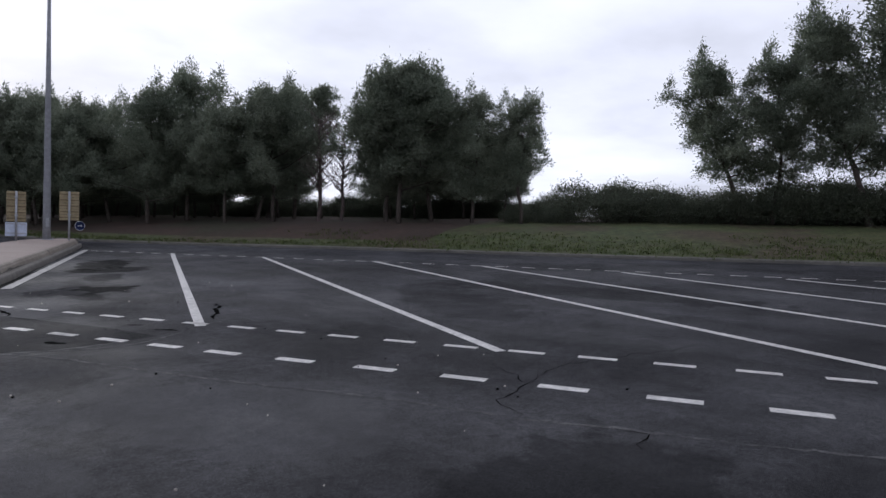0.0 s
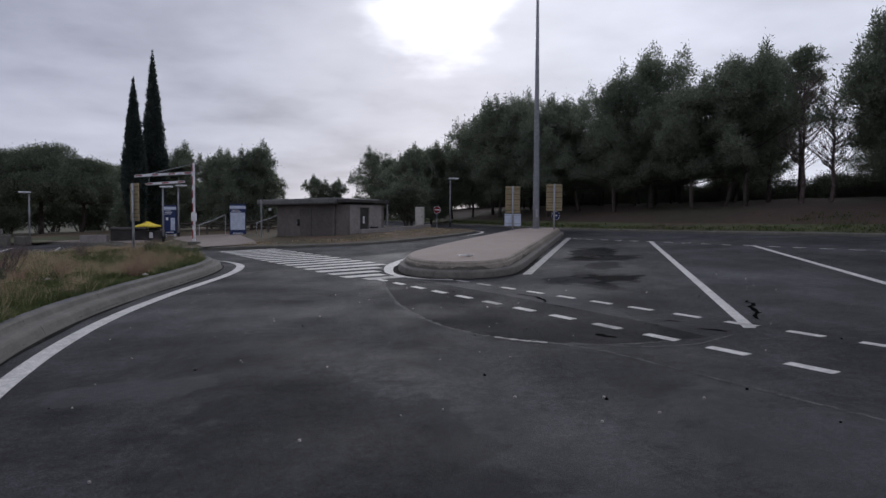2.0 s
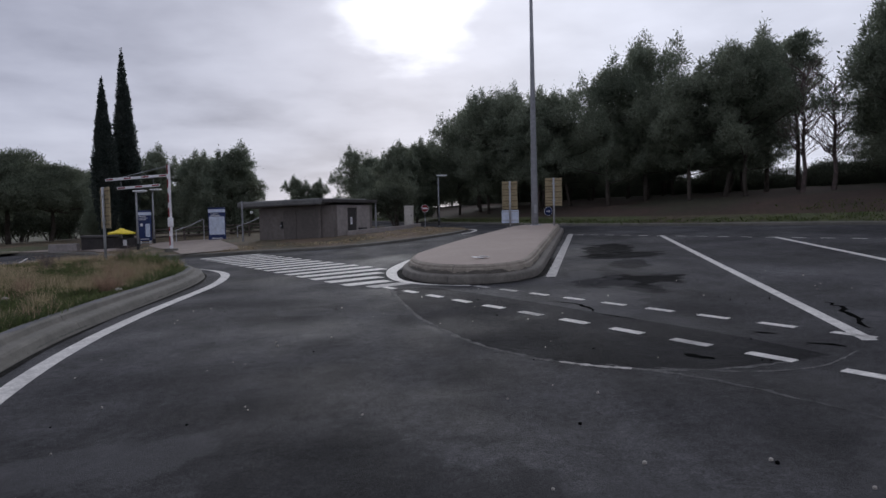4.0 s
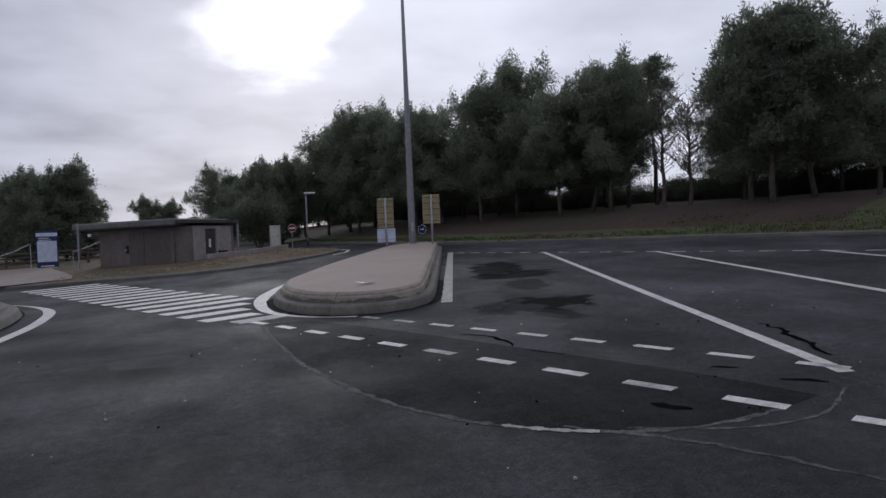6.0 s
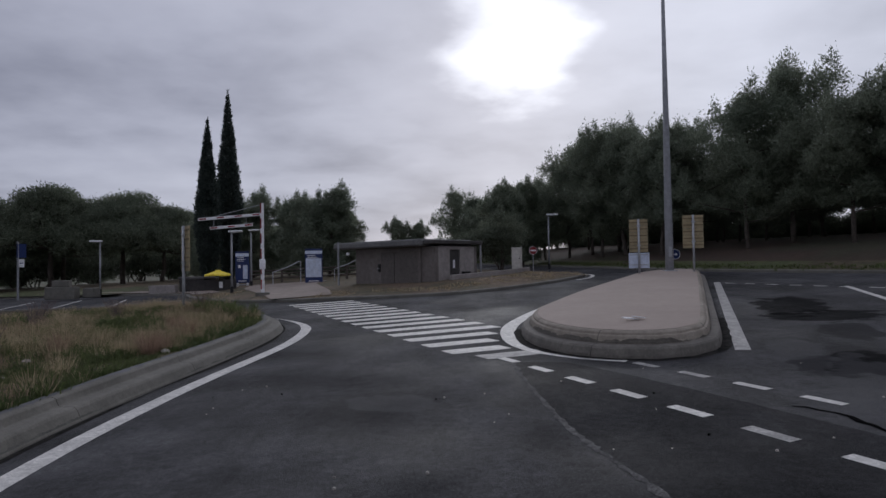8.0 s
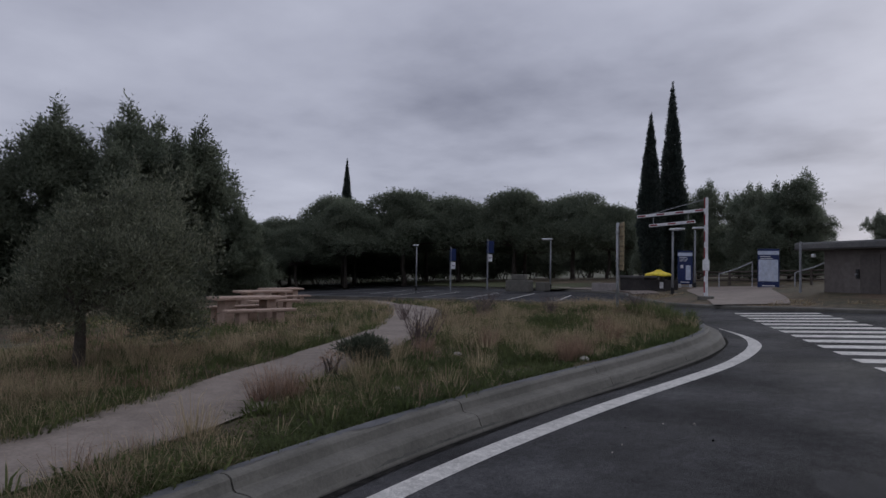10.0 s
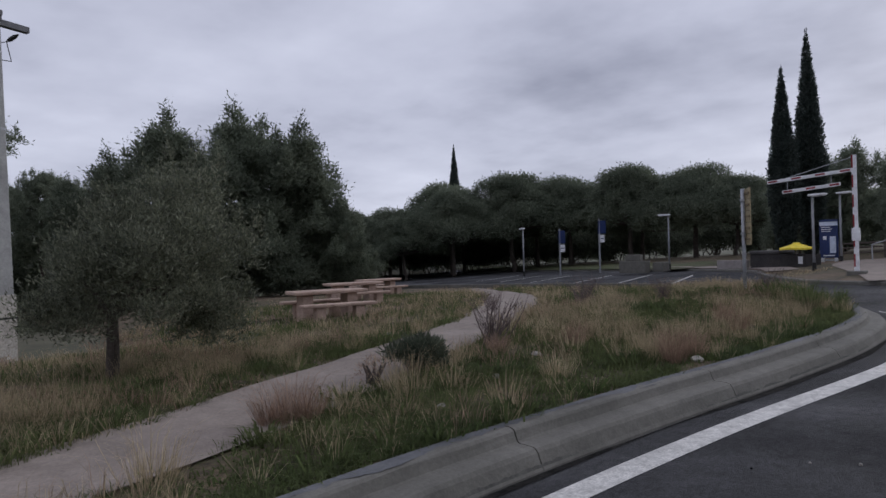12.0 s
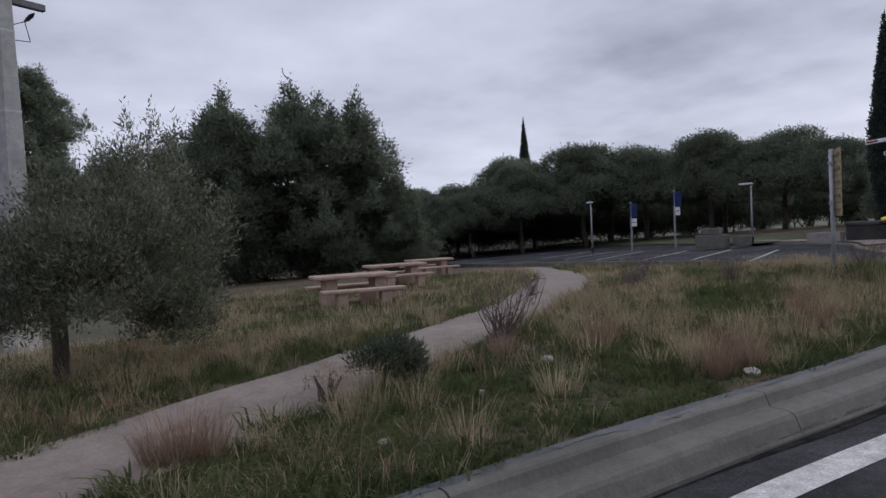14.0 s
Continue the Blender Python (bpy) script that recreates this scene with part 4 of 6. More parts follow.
def build_left_trees():
    rg = random.Random(8)
    a = cypress(3, 14.2, 2.1)
    put(a, -19.4, 53.7, copy=False)
    b = cypress(4, 11.7, 1.9)
    put(b, -19.9, 51.2, copy=False)
    put(a, -83, 79, plane(-83, 79) + 4.8, 40, 1.05)
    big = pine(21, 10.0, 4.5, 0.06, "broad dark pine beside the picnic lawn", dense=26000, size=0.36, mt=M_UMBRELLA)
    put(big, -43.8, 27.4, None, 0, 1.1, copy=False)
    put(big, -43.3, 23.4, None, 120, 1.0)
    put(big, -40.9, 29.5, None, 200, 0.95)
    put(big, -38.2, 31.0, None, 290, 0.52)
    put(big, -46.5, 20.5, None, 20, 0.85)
    tall = pine(22, 13.5, 2.3, 0.36, "tall thin pine with a bare pale trunk", dense=11000, lean=0.03)
    put(tall, -51, 9.0, None, 0, 1.2, copy=False)
    for x, y, h in ((-53.1, 12.3, 15.8), (-55, 14, 15.2), (-52.8, 6.3, 13.2), (-52.5, 4.0, 11), (-52.2, 2.5, 11), (-51.5, 0, 11), (-50, -3, 11), (-52.7, 17.1, 10), (-49, 18.5, 9), (-55, 8, 11), (-57, 4, 11), (-56, 0, 10), (-58, 11, 11), (-55, 19, 10), (-50, 11.5, 10), (-60, 16, 10), (-50.5, 14.5, 9.5), (-48, 6.5, 8.5), (-47.5, 1.5, 8.5), (-49, -7, 10), (-61, 7, 11), (-59, 20, 10), (-56, 23, 9.5)):
        put(tall, x, y, plane(x, y) - 0.6, rg.uniform(0, 360), h / 13.5 * 1.05)
    um = umbrella_pine(41, 10.4, 6.2)
    um2 = umbrella_pine(42, 10.6, 5.8)
    put(um, -60.5, 59.2, None, 0, 1.04, copy=False)
    put(um2, -52.8, 61.5, None, 0, 1.0, copy=False)
    for x, y, h, k in ((-49.5, 67.1, 10.4, 0), (-42.1, 67.6, 10.0, 1), (-36.8, 70.9, 9.8, 0), (-33.1, 71.5, 7.9, 1), (-55.2, 55, 9.1, 1), (-66.7, 54.7, 8.6, 0), (-68.8, 51.6, 8.2, 1), (-45, 74, 9, 0), (-57, 70, 10, 1), (-65, 65, 10, 0), (-28, 80, 8, 1), (-72, 60, 8.5, 1), (-63, 49, 7.5, 0), (-57, 50, 6.5, 1), (-78, 52, 8, 0), (-74, 44, 7, 1), (-66, 42, 6.5, 0)):
        put((um, um2)[k], x, y, None, rg.uniform(0, 360), h / 10.6)
    mid = pine(23, 7.2, 2.7, 0.08, "rounded dark pine behind the shelter", dense=15000)
    put(mid, -12.7, 56.7, None, 0, 0.95, copy=False)
    for x, y, h in ((-11.6, 59, 5.2), (-16.3, 61, 6.4), (-21.4, 64.6, 7.4), (-14.5, 58, 6.2), (-8.9, 72.5, 4.8), (-7.5, 73, 4.4), (0.6, 57, 6.2), (2.5, 62, 6.6), (-23.5, 62, 6.4), (-26, 66, 6.0), (-18.5, 66, 6.0)):
        put(mid, x, y, None, rg.uniform(0, 360), h / 7.0)
    # far belt of trees that closes the horizon
    for i in range(46):
        az = radians(-100 + 118 * i / 45 + rg.uniform(-1, 1))
        r = rg.uniform(98, 118)
        x, y = -3 + r * math.sin(az), 12 + r * math.cos(az)
        if -11.5 < math.degrees(az) < -1.0:
            continue
        put((mid, um2)[i % 2], x, y, plane(x, y) - 0.5, rg.uniform(0, 360), rg.uniform(0.75, 1.15))
    for i in range(44):
        az = radians(-88 + 76 * i / 43 + rg.uniform(-.8, .8))
        r = rg.uniform(84, 92)
        x, y = -3 + r * math.sin(az), 12 + r * math.cos(az)
        put(HEDGE, x, y, plane(x, y) - 0.9, rg.uniform(0, 360), rg.uniform(1.7, 2.3))
    for i in range(9):
        x, y = 0.5 + 1.5 * i, 88 + rg.uniform(-1, 1)
        put(HEDGE, x, y, wood_height(x, y) - 0.8, rg.uniform(0, 360), rg.uniform(1.4, 1.8))
    for i in range(40):
        x, y = -58 - rg.uniform(0, 7), -22 + 1.35 * i
        put(HEDGE, x, y, plane(x, y) - 0.6, rg.uniform(0, 360), rg.uniform(0.9, 1.6))
    for i in range(16):
        x, y = -64 - rg.uniform(0, 6), -24 + 3.2 * i
        put(tall, x, y, plane(x, y) - 0.6, rg.uniform(0, 360), rg.uniform(0.75, 0.95))
    ol = shrub(33, 1.9, 3.2, M_SHRUB, "round_bush", "large rounded grey-green bush beside the shelter", 16000, 0.10)
    put(ol, 0.0, 46.0, plane(0, 46) + 0.3, copy=False)
    put(ol, -2.0, 47.0, plane(-2, 47) + 0.2, 80, 0.85)


build_left_trees()

# ---- shelter building ----
def build_shelter():
    a, b = Vector((-7.9, 41.7)), Vector((-3.4, 37.85))
    z0 = plane(-5.6, 39.8) - 0.15
    ang = math.degrees(math.atan2(b.y - a.y, b.x - a.x))
    top = empty("shelter", pose(a.x, a.y, z0, 0, 0, ang), "low flat-roofed service building of grey-brown render", "building")
    L, D = (b - a).length, 3.0
    part("front_wall", boxed(0, L, 0, 0.2, -0.6, 2.15, 0.008), M_WALL, top)
    part("back_wall", boxed(0, L, D - 0.2, D, -0.6, 2.15, 0.008), M_WALL, top)
    part("end_wall", boxed(0, 0.2, 0.2, D - 0.2, -0.6, 2.15), M_WALL, top)
    side = part("side_wall", boxed(L - 0.2, L, 0.2, 1.0, -0.6, 2.15), M_PALEWALL, top, "pale rendered side wall")
    part("side_wall", boxed(L - 0.2, L, 1.75, D - 0.2, -0.6, 2.15), M_PALEWALL, top, "pale rendered side wall")
    part("side_lintel", boxed(L - 0.2, L, 1.0, 1.75, 2.0, 2.15), M_PALEWALL, top)
    d = part("door", boxed(L - 0.14, L - 0.08, 1.0, 1.75, -0.2, 2.0), M_ROOFDARK, top, "dark recessed door")
    part("notice", boxed(L - 0.08, L - 0.07, 1.3, 1.45, 1.1, 1.5), M_WHITE, d, "small white notice")
    # pair of front doors, flush, with a lock plate
    for x0, x1 in ((2.05, 3.05), (3.09, 4.75)):
        q = part("door", boxed(x0, x1, -0.035, -0.004, -0.25, 1.95, 0.006), M_DOOR, top, "plain grey-brown metal door")
        part("door_rail", boxed(x0 + 0.04, x1 - 0.04, -0.05, -0.036, 0.75, 0.80), M_DOOR, q)
    lock = part("lock_plate", boxed(1.85, 2.0, -0.07, -0.004, 0.95, 1.35, 0.01), M_BLACK, top, "black lock box")
    part("knob", tubed([(1.92, -0.14, 1.12), (1.92, -0.07, 1.12)], 0.04, 8), M_STEEL, lock)
    part("pilaster", boxed(4.80, 5.0, -0.10, -0.004, -0.6, 2.15, 0.01), M_WALL, top)
    part("plinth", boxed(-0.03, L + 0.03, -0.06, -0.036, -0.6, 0.02), M_DARKCON, top)
    # roof: a thick felted slab that runs on as a canopy over two posts
    roof = part("roof", boxed(-1.25, L - 0.55, -0.55, D + 0.3, 2.16, 2.52, 0.09), M_ROOF, top, "thick grey felted roof slab with rounded edge")
    part("roof_flashing", boxed(-1.27, L - 0.54, -0.57, -0.55, 2.20, 2.24), M_ROOFDARK, roof)
    part("side_roof", boxed(L - 0.55, L + 0.18, -0.30, D + 0.3, 2.26, 2.44, 0.03), M_ROOFDARK, top, "thin dark roof over the side door")
    for x, y in ((-1.05, -0.35), (-0.35, -0.9)):
        part("post", tubed([(x, y, -0.5), (x, y, 2.2 if y > -0.5 else 2.55)], 0.05, 8), M_GREYPAINT, top)
    part("post", tubed([(L + 0.1, D + 0.2, -0.3), (L + 0.1, D + 0.2, 2.27)], 0.05, 8), M_GREYPAINT, top)
    part("wall_lamp", boxed(-0.2, 0.0, -0.5, -0.4, 1.85, 2.0, 0.02), M_WHITE, top)
    return ang, z0


SHELTER_ANG, SHELTER_Z = build_shelter()


def low_wall(name, pts, h, w, mt, label, height=plane, lift=0.14):
    line = spline(pts, 0.8)
    ob = sweep(name, line, [(-w / 2, -0.4), (-w / 2, h - 0.015), (-w / 2 + 0.015, h), (w / 2 - 0.015, h), (w / 2, h - 0.015), (w / 2, -0.4)], mt, height=lambda x, y: height(x, y) + lift)
    return tagged(ob, label, "wall", kind="structure")


low_wall("low_wall", [(-2.7, 37.9), (-1.2, 39.2), (0.6, 41.4), (1.4, 43.0)], 0.42, 0.18, M_PALEWALL, "low pale rendered wall stepping away from the building")
bin_box = empty("waste_bin", pose(-2.2, 39.6, plane(-2.2, 39.6) + 0.14, 0, 0, SHELTER_ANG), "squat black waste bin beside the side door", "bin")
part("bin_body", boxed(-0.35, 0.35, -0.25, 0.25, 0, 0.42, 0.03), M_BLACK, bin_box)
part("bin_lid", boxed(-0.38, 0.38, -0.28, 0.28, 0.43, 0.50, 0.03), M_BLACK, bin_box)


def build_lamp_post():
    x, y = 6.1, 33.1
    top = empty("street_lamp", pose(x, y, plane(x, y) + 0.42), "tall grey tapered steel street lamp on the island", "street lamp")
    pole = part("pole", tubed([(0, 0, -0.1), (0, 0, 1.3), (0, 0, 6), (0, 0, 11.55)], [0.165, 0.155, 0.115, 0.06], 16), M_GREYPAINT, top, smooth_faces=True)
    part("service_hatch", boxed(-0.06, 0.06, -0.175, -0.14, 0.55, 0.95, 0.01), M_STEEL, pole)
    part("base_plate", boxed(-0.24, 0.24, -0.24, 0.24, -0.03, 0.03, 0.005), M_STEEL, top)
    part("arm", tubed([(0, 0, 11.45), (0.06, 0.02, 11.65), (0.22, 0.08, 11.8), (0.42, 0.15, 11.9)], [0.055, 0.05, 0.045, 0.04], 8), M_GREYPAINT, top, smooth_faces=True)
    head = part("lamp_head", boxed(-0.36, 0.36, -0.14, 0.14, -0.05, 0.09, 0.06, m=pose(0.66, 0.24, 12.0, 0, -18, 20)), M_GREYPAINT, top)
    part("lamp_glass", boxed(-0.2, 0.28, -0.10, 0.10, -0.085, -0.051, 0.01, m=pose(0.66, 0.24, 12.0, 0, -18, 20)), M_GLASSLAMP, head)


build_lamp_post()


def back_sign(x, y, lift, rz, w, h, zb, plate=0, label="", post=True):
    """The back of a direction sign: ochre planks on rails and a steel post."""
    top = empty("direction_sign", pose(x, y, plane(x, y) + lift, 0, 0, rz), label or "back of an ochre direction sign on a grey post", "sign", "direction signs")
    part("post", tubed([(0, 0, -0.3), (0, 0, zb + h)], 0.045, 10), M_STEEL, top, smooth_faces=True)
    n = max(4, int(h / 0.24))
    for i in range(n):
        z = zb + h * i / n
        pl = part("panel", boxed(-w / 2, w / 2, 0.055, 0.085, z + 0.006, z + h / n - 0.006, 0.004), M_SIGNBACK, top)
        part("rail", boxed(-w / 2 + 0.01, w / 2 - 0.01, 0.028, 0.054, z + h / n * 0.42, z + h / n * 0.6), M_SIGNRAIL, pl)
    for z in (zb + 0.2 * h, zb + 0.8 * h):
        part("clamp", boxed(-0.065, 0.065, -0.055, 0.028, z - 0.03, z + 0.03), M_STEEL, top)
    if plate:
        p = part("plate", boxed(-0.40, 0.40, 0.052, 0.07, zb - 0.64, zb - 0.03, 0.01), M_PALEBLUE, top, "white plate seen from behind")
        for dz in (0.12, 0.52):
            part("plate_rail", boxed(-0.36, 0.36, 0.03, 0.05, zb - 0.64 + dz, zb - 0.61 + dz), M_STEEL, p)
    return top


back_sign(5.0, 33.4, 0.42, -8, 0.72, 1.32, 0.80, 1)
back_sign(6.85, 32.5, 0.42, -10, 0.76, 1.28, 0.85)
back_sign(-10.6, 26.9, 0.24, -52, 0.95, 1.42, 1.3, label="ochre direction sign seen almost edge-on in rough grass")


def disc(bm, r, y0, y1, n=24, z=0.0):
    return tube(bm, [(0, y0, z), (0, y1, z)], r, n)


def round_sign(x, y, lift, rz, zc, r, mt, kind, label):
    top = empty("road_sign", pose(x, y, plane(x, y) + lift, 0, 0, rz), label, "sign")
    part("post", tubed([(0, 0.03, -0.3), (0, 0.03, zc + r)], 0.03, 8), M_STEEL, top)
    face = part("disc", disc(bmesh.new(), r, 0.0, -0.02, 28, zc), mt, top)
    part("rim", tube(bmesh.new(), [(math.cos(a) * r * 0.97, -0.022, zc + math.sin(a) * r * 0.97) for a in [k * math.pi / 16 for k in range(33)]], 0.014, 5, False), M_WHITE, face)
    if kind == "arrow":
        part("arrow", boxed(-0.14, 0.08, -0.03, -0.022, zc - 0.025, zc + 0.025), M_WHITE, face)
        for s in (-1, 1):
            part("arrow_head", boxed(-0.10, 0.02, -0.03, -0.022, -0.022, 0.022, m=pose(0.12, 0, zc, 0, s * 42, 0)), M_WHITE, face)
    else:
        part("bar", boxed(-r * 0.7, r * 0.7, -0.03, -0.022, zc - r * 0.17, zc + r * 0.17), M_WHITE, face)


round_sign(10.4, 46.5, 0.1, 8, 0.62, 0.30, M_BLUE, "arrow", "small round blue sign with a white arrow by the kerb")
round_sign(2.35, 50.5, 0.1, 5, 1.3, 0.27, M_RED, "bar", "round red no-entry sign with a white bar")


def small_lamp(x, y, h, rz, label="slim grey path lamp with a flat white head", lift=0.15, two=False):
    top = empty("path_lamp", pose(x, y, plane(x, y) + lift, 0, 0, rz), label, "street lamp", "path lamps")
    part("pole", tubed([(0, 0, -0.2), (0, 0, h)], [0.06, 0.045], 10), M_GREYPAINT, top, smooth_faces=True)
    part("collar", tubed([(0, 0, 0), (0, 0, 0.35)], 0.085, 10), M_BLACK, top)
    head = part("lamp_head", boxed(-0.12, 0.62, -0.15, 0.15, h, h + 0.09, 0.035, m=pose(0, 0, 0, 0, 0, 0)), M_WHITE, top, "flat white lamp head")
    part("diffuser", boxed(0.1, 0.55, -0.11, 0.11, h - 0.02, h - 0.002), M_GLASSLAMP, head)


small_lamp(3.2, 48.8, 3.45, 0)
small_lamp(-14.1, 40.2, 3.15, -20)
small_lamp(-15.5, 47.2, 3.5, -20)
small_lamp(-36.5, 46.0, 3.5, 150)
small_lamp(-25.5, 47.7, 3.4, 200)
small_lamp(-21.5, 56, 3.9, 170)


def grey_cabinet(x, y, lift):
    top = empty("utility_cabinet", pose(x, y, plane(x, y) + lift, 0, 0, -12), "pale beige upright utility cabinet on the bank", "cabinet")
    part("body", boxed(-0.27, 0.27, -0.17, 0.17, -0.2, 1.2, 0.012), M_CABINET, top)
    d = part("door", boxed(-0.24, 0.24, -0.19, -0.171, 0.12, 1.12, 0.006), M_CABINET, top)
    part("lock", boxed(0.15, 0.19, -0.205, -0.191, 0.6, 0.7), M_BLACK, d)
    part("cap", boxed(-0.29, 0.29, -0.2, 0.2, 1.2, 1.25, 0.012), M_CABINET, top)


grey_cabinet(0.78, 43.0, 0.42)


def info_panel(x, y, lift, rz, w, h, sheet, label):
    """Blue notice panel on two short legs; the lines of text are too small to read."""
    top = empty("information_panel", pose(x, y, plane(x, y) + lift, 0, 0, rz), label, "sign", "information panels")
    for s in (-1, 1):
        part("leg", boxed(s * w * 0.36 - 0.07, s * w * 0.36 + 0.07, -0.03, 0.10, -0.3, 0.36, 0.01), M_WHITE, top)
    b = part("board", boxed(-w / 2, w / 2, -0.05, 0.09, 0.33, h, 0.01), M_BLUE, top, "blue enamelled board")
    part("header", boxed(-w / 2 + 0.01, w / 2 - 0.01, -0.062, -0.052, h - 0.32, h - 0.12), M_PALEBLUE, b)
    sx0, sx1, sz0, sz1 = sheet
    part("sheet", boxed(sx0 * w, sx1 * w, -0.062, -0.052, sz0 * h, sz1 * h), M_PALEBLUE, b, "pale notice sheet")
    for k in range(3):
        part("text_bar", boxed(-w * 0.38, w * (0.1 + 0.1 * (k % 2)), -0.060, -0.052, h * (0.82 - 0.045 * k), h * (0.835 - 0.045 * k)), M_WHITE, b)
    part("text_bar", boxed(-w * 0.3, w * 0.3, -0.060, -0.052, 0.42, 0.47), M_WHITE, b)
    part("foot_bar", boxed(-w / 2 + 0.02, w / 2 - 0.02, -0.03, 0.07, 0.18, 0.24), M_STEEL, top)
    if sx0 > 0:
        part("symbol", boxed(-w * 0.3, -w * 0.12, -0.060, -0.052, h * 0.55, h * 0.63), M_WHITE, b)


info_panel(-11.4, 46.6, -0.12, 8, 1.05, 2.42, (-0.45, 0.45, 0.28, 0.76), "blue information panel with a large pale notice sheet")
info_panel(-16.1, 47.3, 0.1, 12, 0.84, 2.3, (0.05, 0.38, 0.25, 0.62), "tall blue payment panel with white writing")


def build_barrier():
    x, y = -11.2, 36.3
    top = empty("height_barrier", pose(x, y, plane(x, y) + 0.2, 0, 0, 14), "red and white height-limit gantry with hanging bars", "barrier")
    for k in range(12):
        part("post_band", boxed(-0.075, 0.075, -0.06, 0.06, k * 0.347 - (0.2 if k == 0 else 0), (k + 1) * 0.347, 0.0), M_WHITE, top)
        if k % 2:
            part("red_band", boxed(-0.079, -0.03, -0.066, -0.061, k * 0.347 - 0.1, (k + 1) * 0.347), M_RED, top, "dark red stripe")
    part("hinge_box", boxed(-0.13, 0.13, -0.09, 0.09, 1.15, 1.6, 0.02), M_WHITE, top)
    for z, x0, x1, n in ((3.66, -2.78, -0.08, 7), (3.22, -2.28, -0.42, 5)):
        tilt = pose(0, 0, z, 0, -5, 0)
        beam = part("beam", boxed(x0, x1, -0.05, 0.05, -0.06, 0.06, 0.01, m=tilt), M_WHITE, top)
        for k in range(n):
            if k % 2 == 0:
                a, b = x0 + (x1 - x0) * (k + 0.1) / n, x0 + (x1 - x0) * (k + 0.9) / n
                part("red_stripe", boxed(a, b, -0.056, -0.051, -0.025, 0.035, m=tilt), M_RED, beam, "dark red stripe")
    part("stay", tubed([(-2.2, 0, 3.52), (-0.05, 0, 4.1)], 0.012, 5), M_STEEL, top)
    for xx in (-2.1, -0.7):
        part("chain", tubed([(xx, 0, 3.24 + xx * 0.087), (xx, 0, 3.62 + xx * 0.087)], 0.012, 5), M_STEEL, top)
    part("base_block", boxed(-0.3, 0.3, -0.3, 0.3, -0.3, 0.10, 0.02), M_CONCRETE, top)


build_barrier()


def build_plaza():
    # paved approach behind the crossing
    tagged(ribbon("plaza", spline([(-8.7, 33.55), (-9.7, 36.5), (-11.3, 40.5), (-12.8, 44.5), (-13.2, 48.0)], 0.5), 2.9, 0.035, M_PATH, height=bank_height, taper=lambda t: 0.85 + 0.75 * t), "pale sandy paved approach to the panels", "pavement", kind="structure")
    strip_line = spline([(-15.6, 40.8), (-18.6, 44.9), (-27, 50.0), (-45, 59.0), (-75, 74)], 1.0)
    tagged(ribbon("pavement", strip_line, 1.3, 0.05, M_PATH, height=bank_height), "pale footway along the second car park", "pavement", kind="structure")
    for a, b in (((-18.1, 35.7), (-20.9, 42.4)), ((-22.0, 37.5), (-24.8, 44.6)), ((-25.5, 38.4), (-28.3, 45.5)), ((-30.2, 39.9), (-33, 47.2)), ((-34.5, 41.5), (-37.4, 49)), ((-39.0, 43.5), (-42, 51.3))):
        marking("bay_mark", strip(a, b, 0.13), "white line of a car bay in the second car park", "car bays")
    verge = [p + Vector((-2.2, 3.6)) for p in spline([(-20.5, 45.6), (-27, 50.0), (-45, 59.0), (-75, 74)], 1.5)]
    tagged(ribbon("green_verge", verge, 6.4, 0.05, M_BANKGREEN, height=bank_height, cross=4), "short green grass behind the second car park", "ground", kind="structure")
    # rail fence behind the panels
    fence = empty("rail_fence", pose(0, 0, 0), "low brown wooden rail fence behind the panels", "fence")
    pts = [Vector((-16.5 + 2.2 * k, 49.8 - 0.15 * k)) for k in range(5)]
    for p in pts:
        part("post", boxed(p.x - 0.06, p.x + 0.06, p.y - 0.06, p.y + 0.06, plane(p.x, p.y), plane(p.x, p.y) + 1.15, 0.01), M_BARK, fence)
    for p, q in zip(pts, pts[1:]):
        for h in (0.55, 0.82, 1.05):
            part("rail", tubed([(p.x, p.y, plane(p.x, p.y) + h), (q.x, q.y, plane(q.x, q.y) + h)], 0.045, 6), M_BARK, fence)
    # handrails beside the panels
    for x, y, rz in ((-13.2, 47.2, 10), (-9.4, 47.5, 10)):
        r = empty("handrail", pose(x, y, plane(x, y) + 0.2, 0, 0, rz), "slim sloping steel handrail", "handrail", "handrails")
        part("rail", tubed([(-0.9, 0, 0.75), (0.0, 0, 1.05), (0.8, 0, 1.45)], 0.03, 8), M_STEEL, r)
        part("upright", tubed([(-0.9, 0, 0), (-0.9, 0, 0.75)], 0.03, 8), M_STEEL, r)
        part("upright", tubed([(0.8, 0, 0), (0.8, 0, 1.45)], 0.03, 8), M_STEEL, r)
    # parasol, stall and low stone things by the second car park
    par = empty("parasol", pose(-16.3, 43.9, plane(-16.3, 43.9) + 0.2), "bright yellow parasol over a dark stand", "parasol")
    bm = bmesh.new()
    ring0 = bm.verts.new((0, 0, 1.16))
    prev = None
    for r, z in ((0.16, 1.12), (0.2, 1.06), (0.5, 0.96), (0.8, 0.88), (0.8, 0.80)):
        ring = [bm.verts.new((math.cos(k * math.pi / 4) * r, math.sin(k * math.pi / 4) * r, z + (0.0 if k % 2 else 0.03))) for k in range(8)]
        for k in range(8):
            if prev:
                bm.faces.new((prev[k], ring[k], ring[(k + 1) % 8], prev[(k + 1) % 8]))
            else:
                bm.faces.new((ring0, ring[k], ring[(k + 1) % 8]))
        prev = ring
    part("canopy", bm, M_YELLOW, par, "yellow canopy")
    part("pole", tubed([(0, 0, -0.1), (0, 0, 1.1)], 0.03, 8), M_STEEL, par)
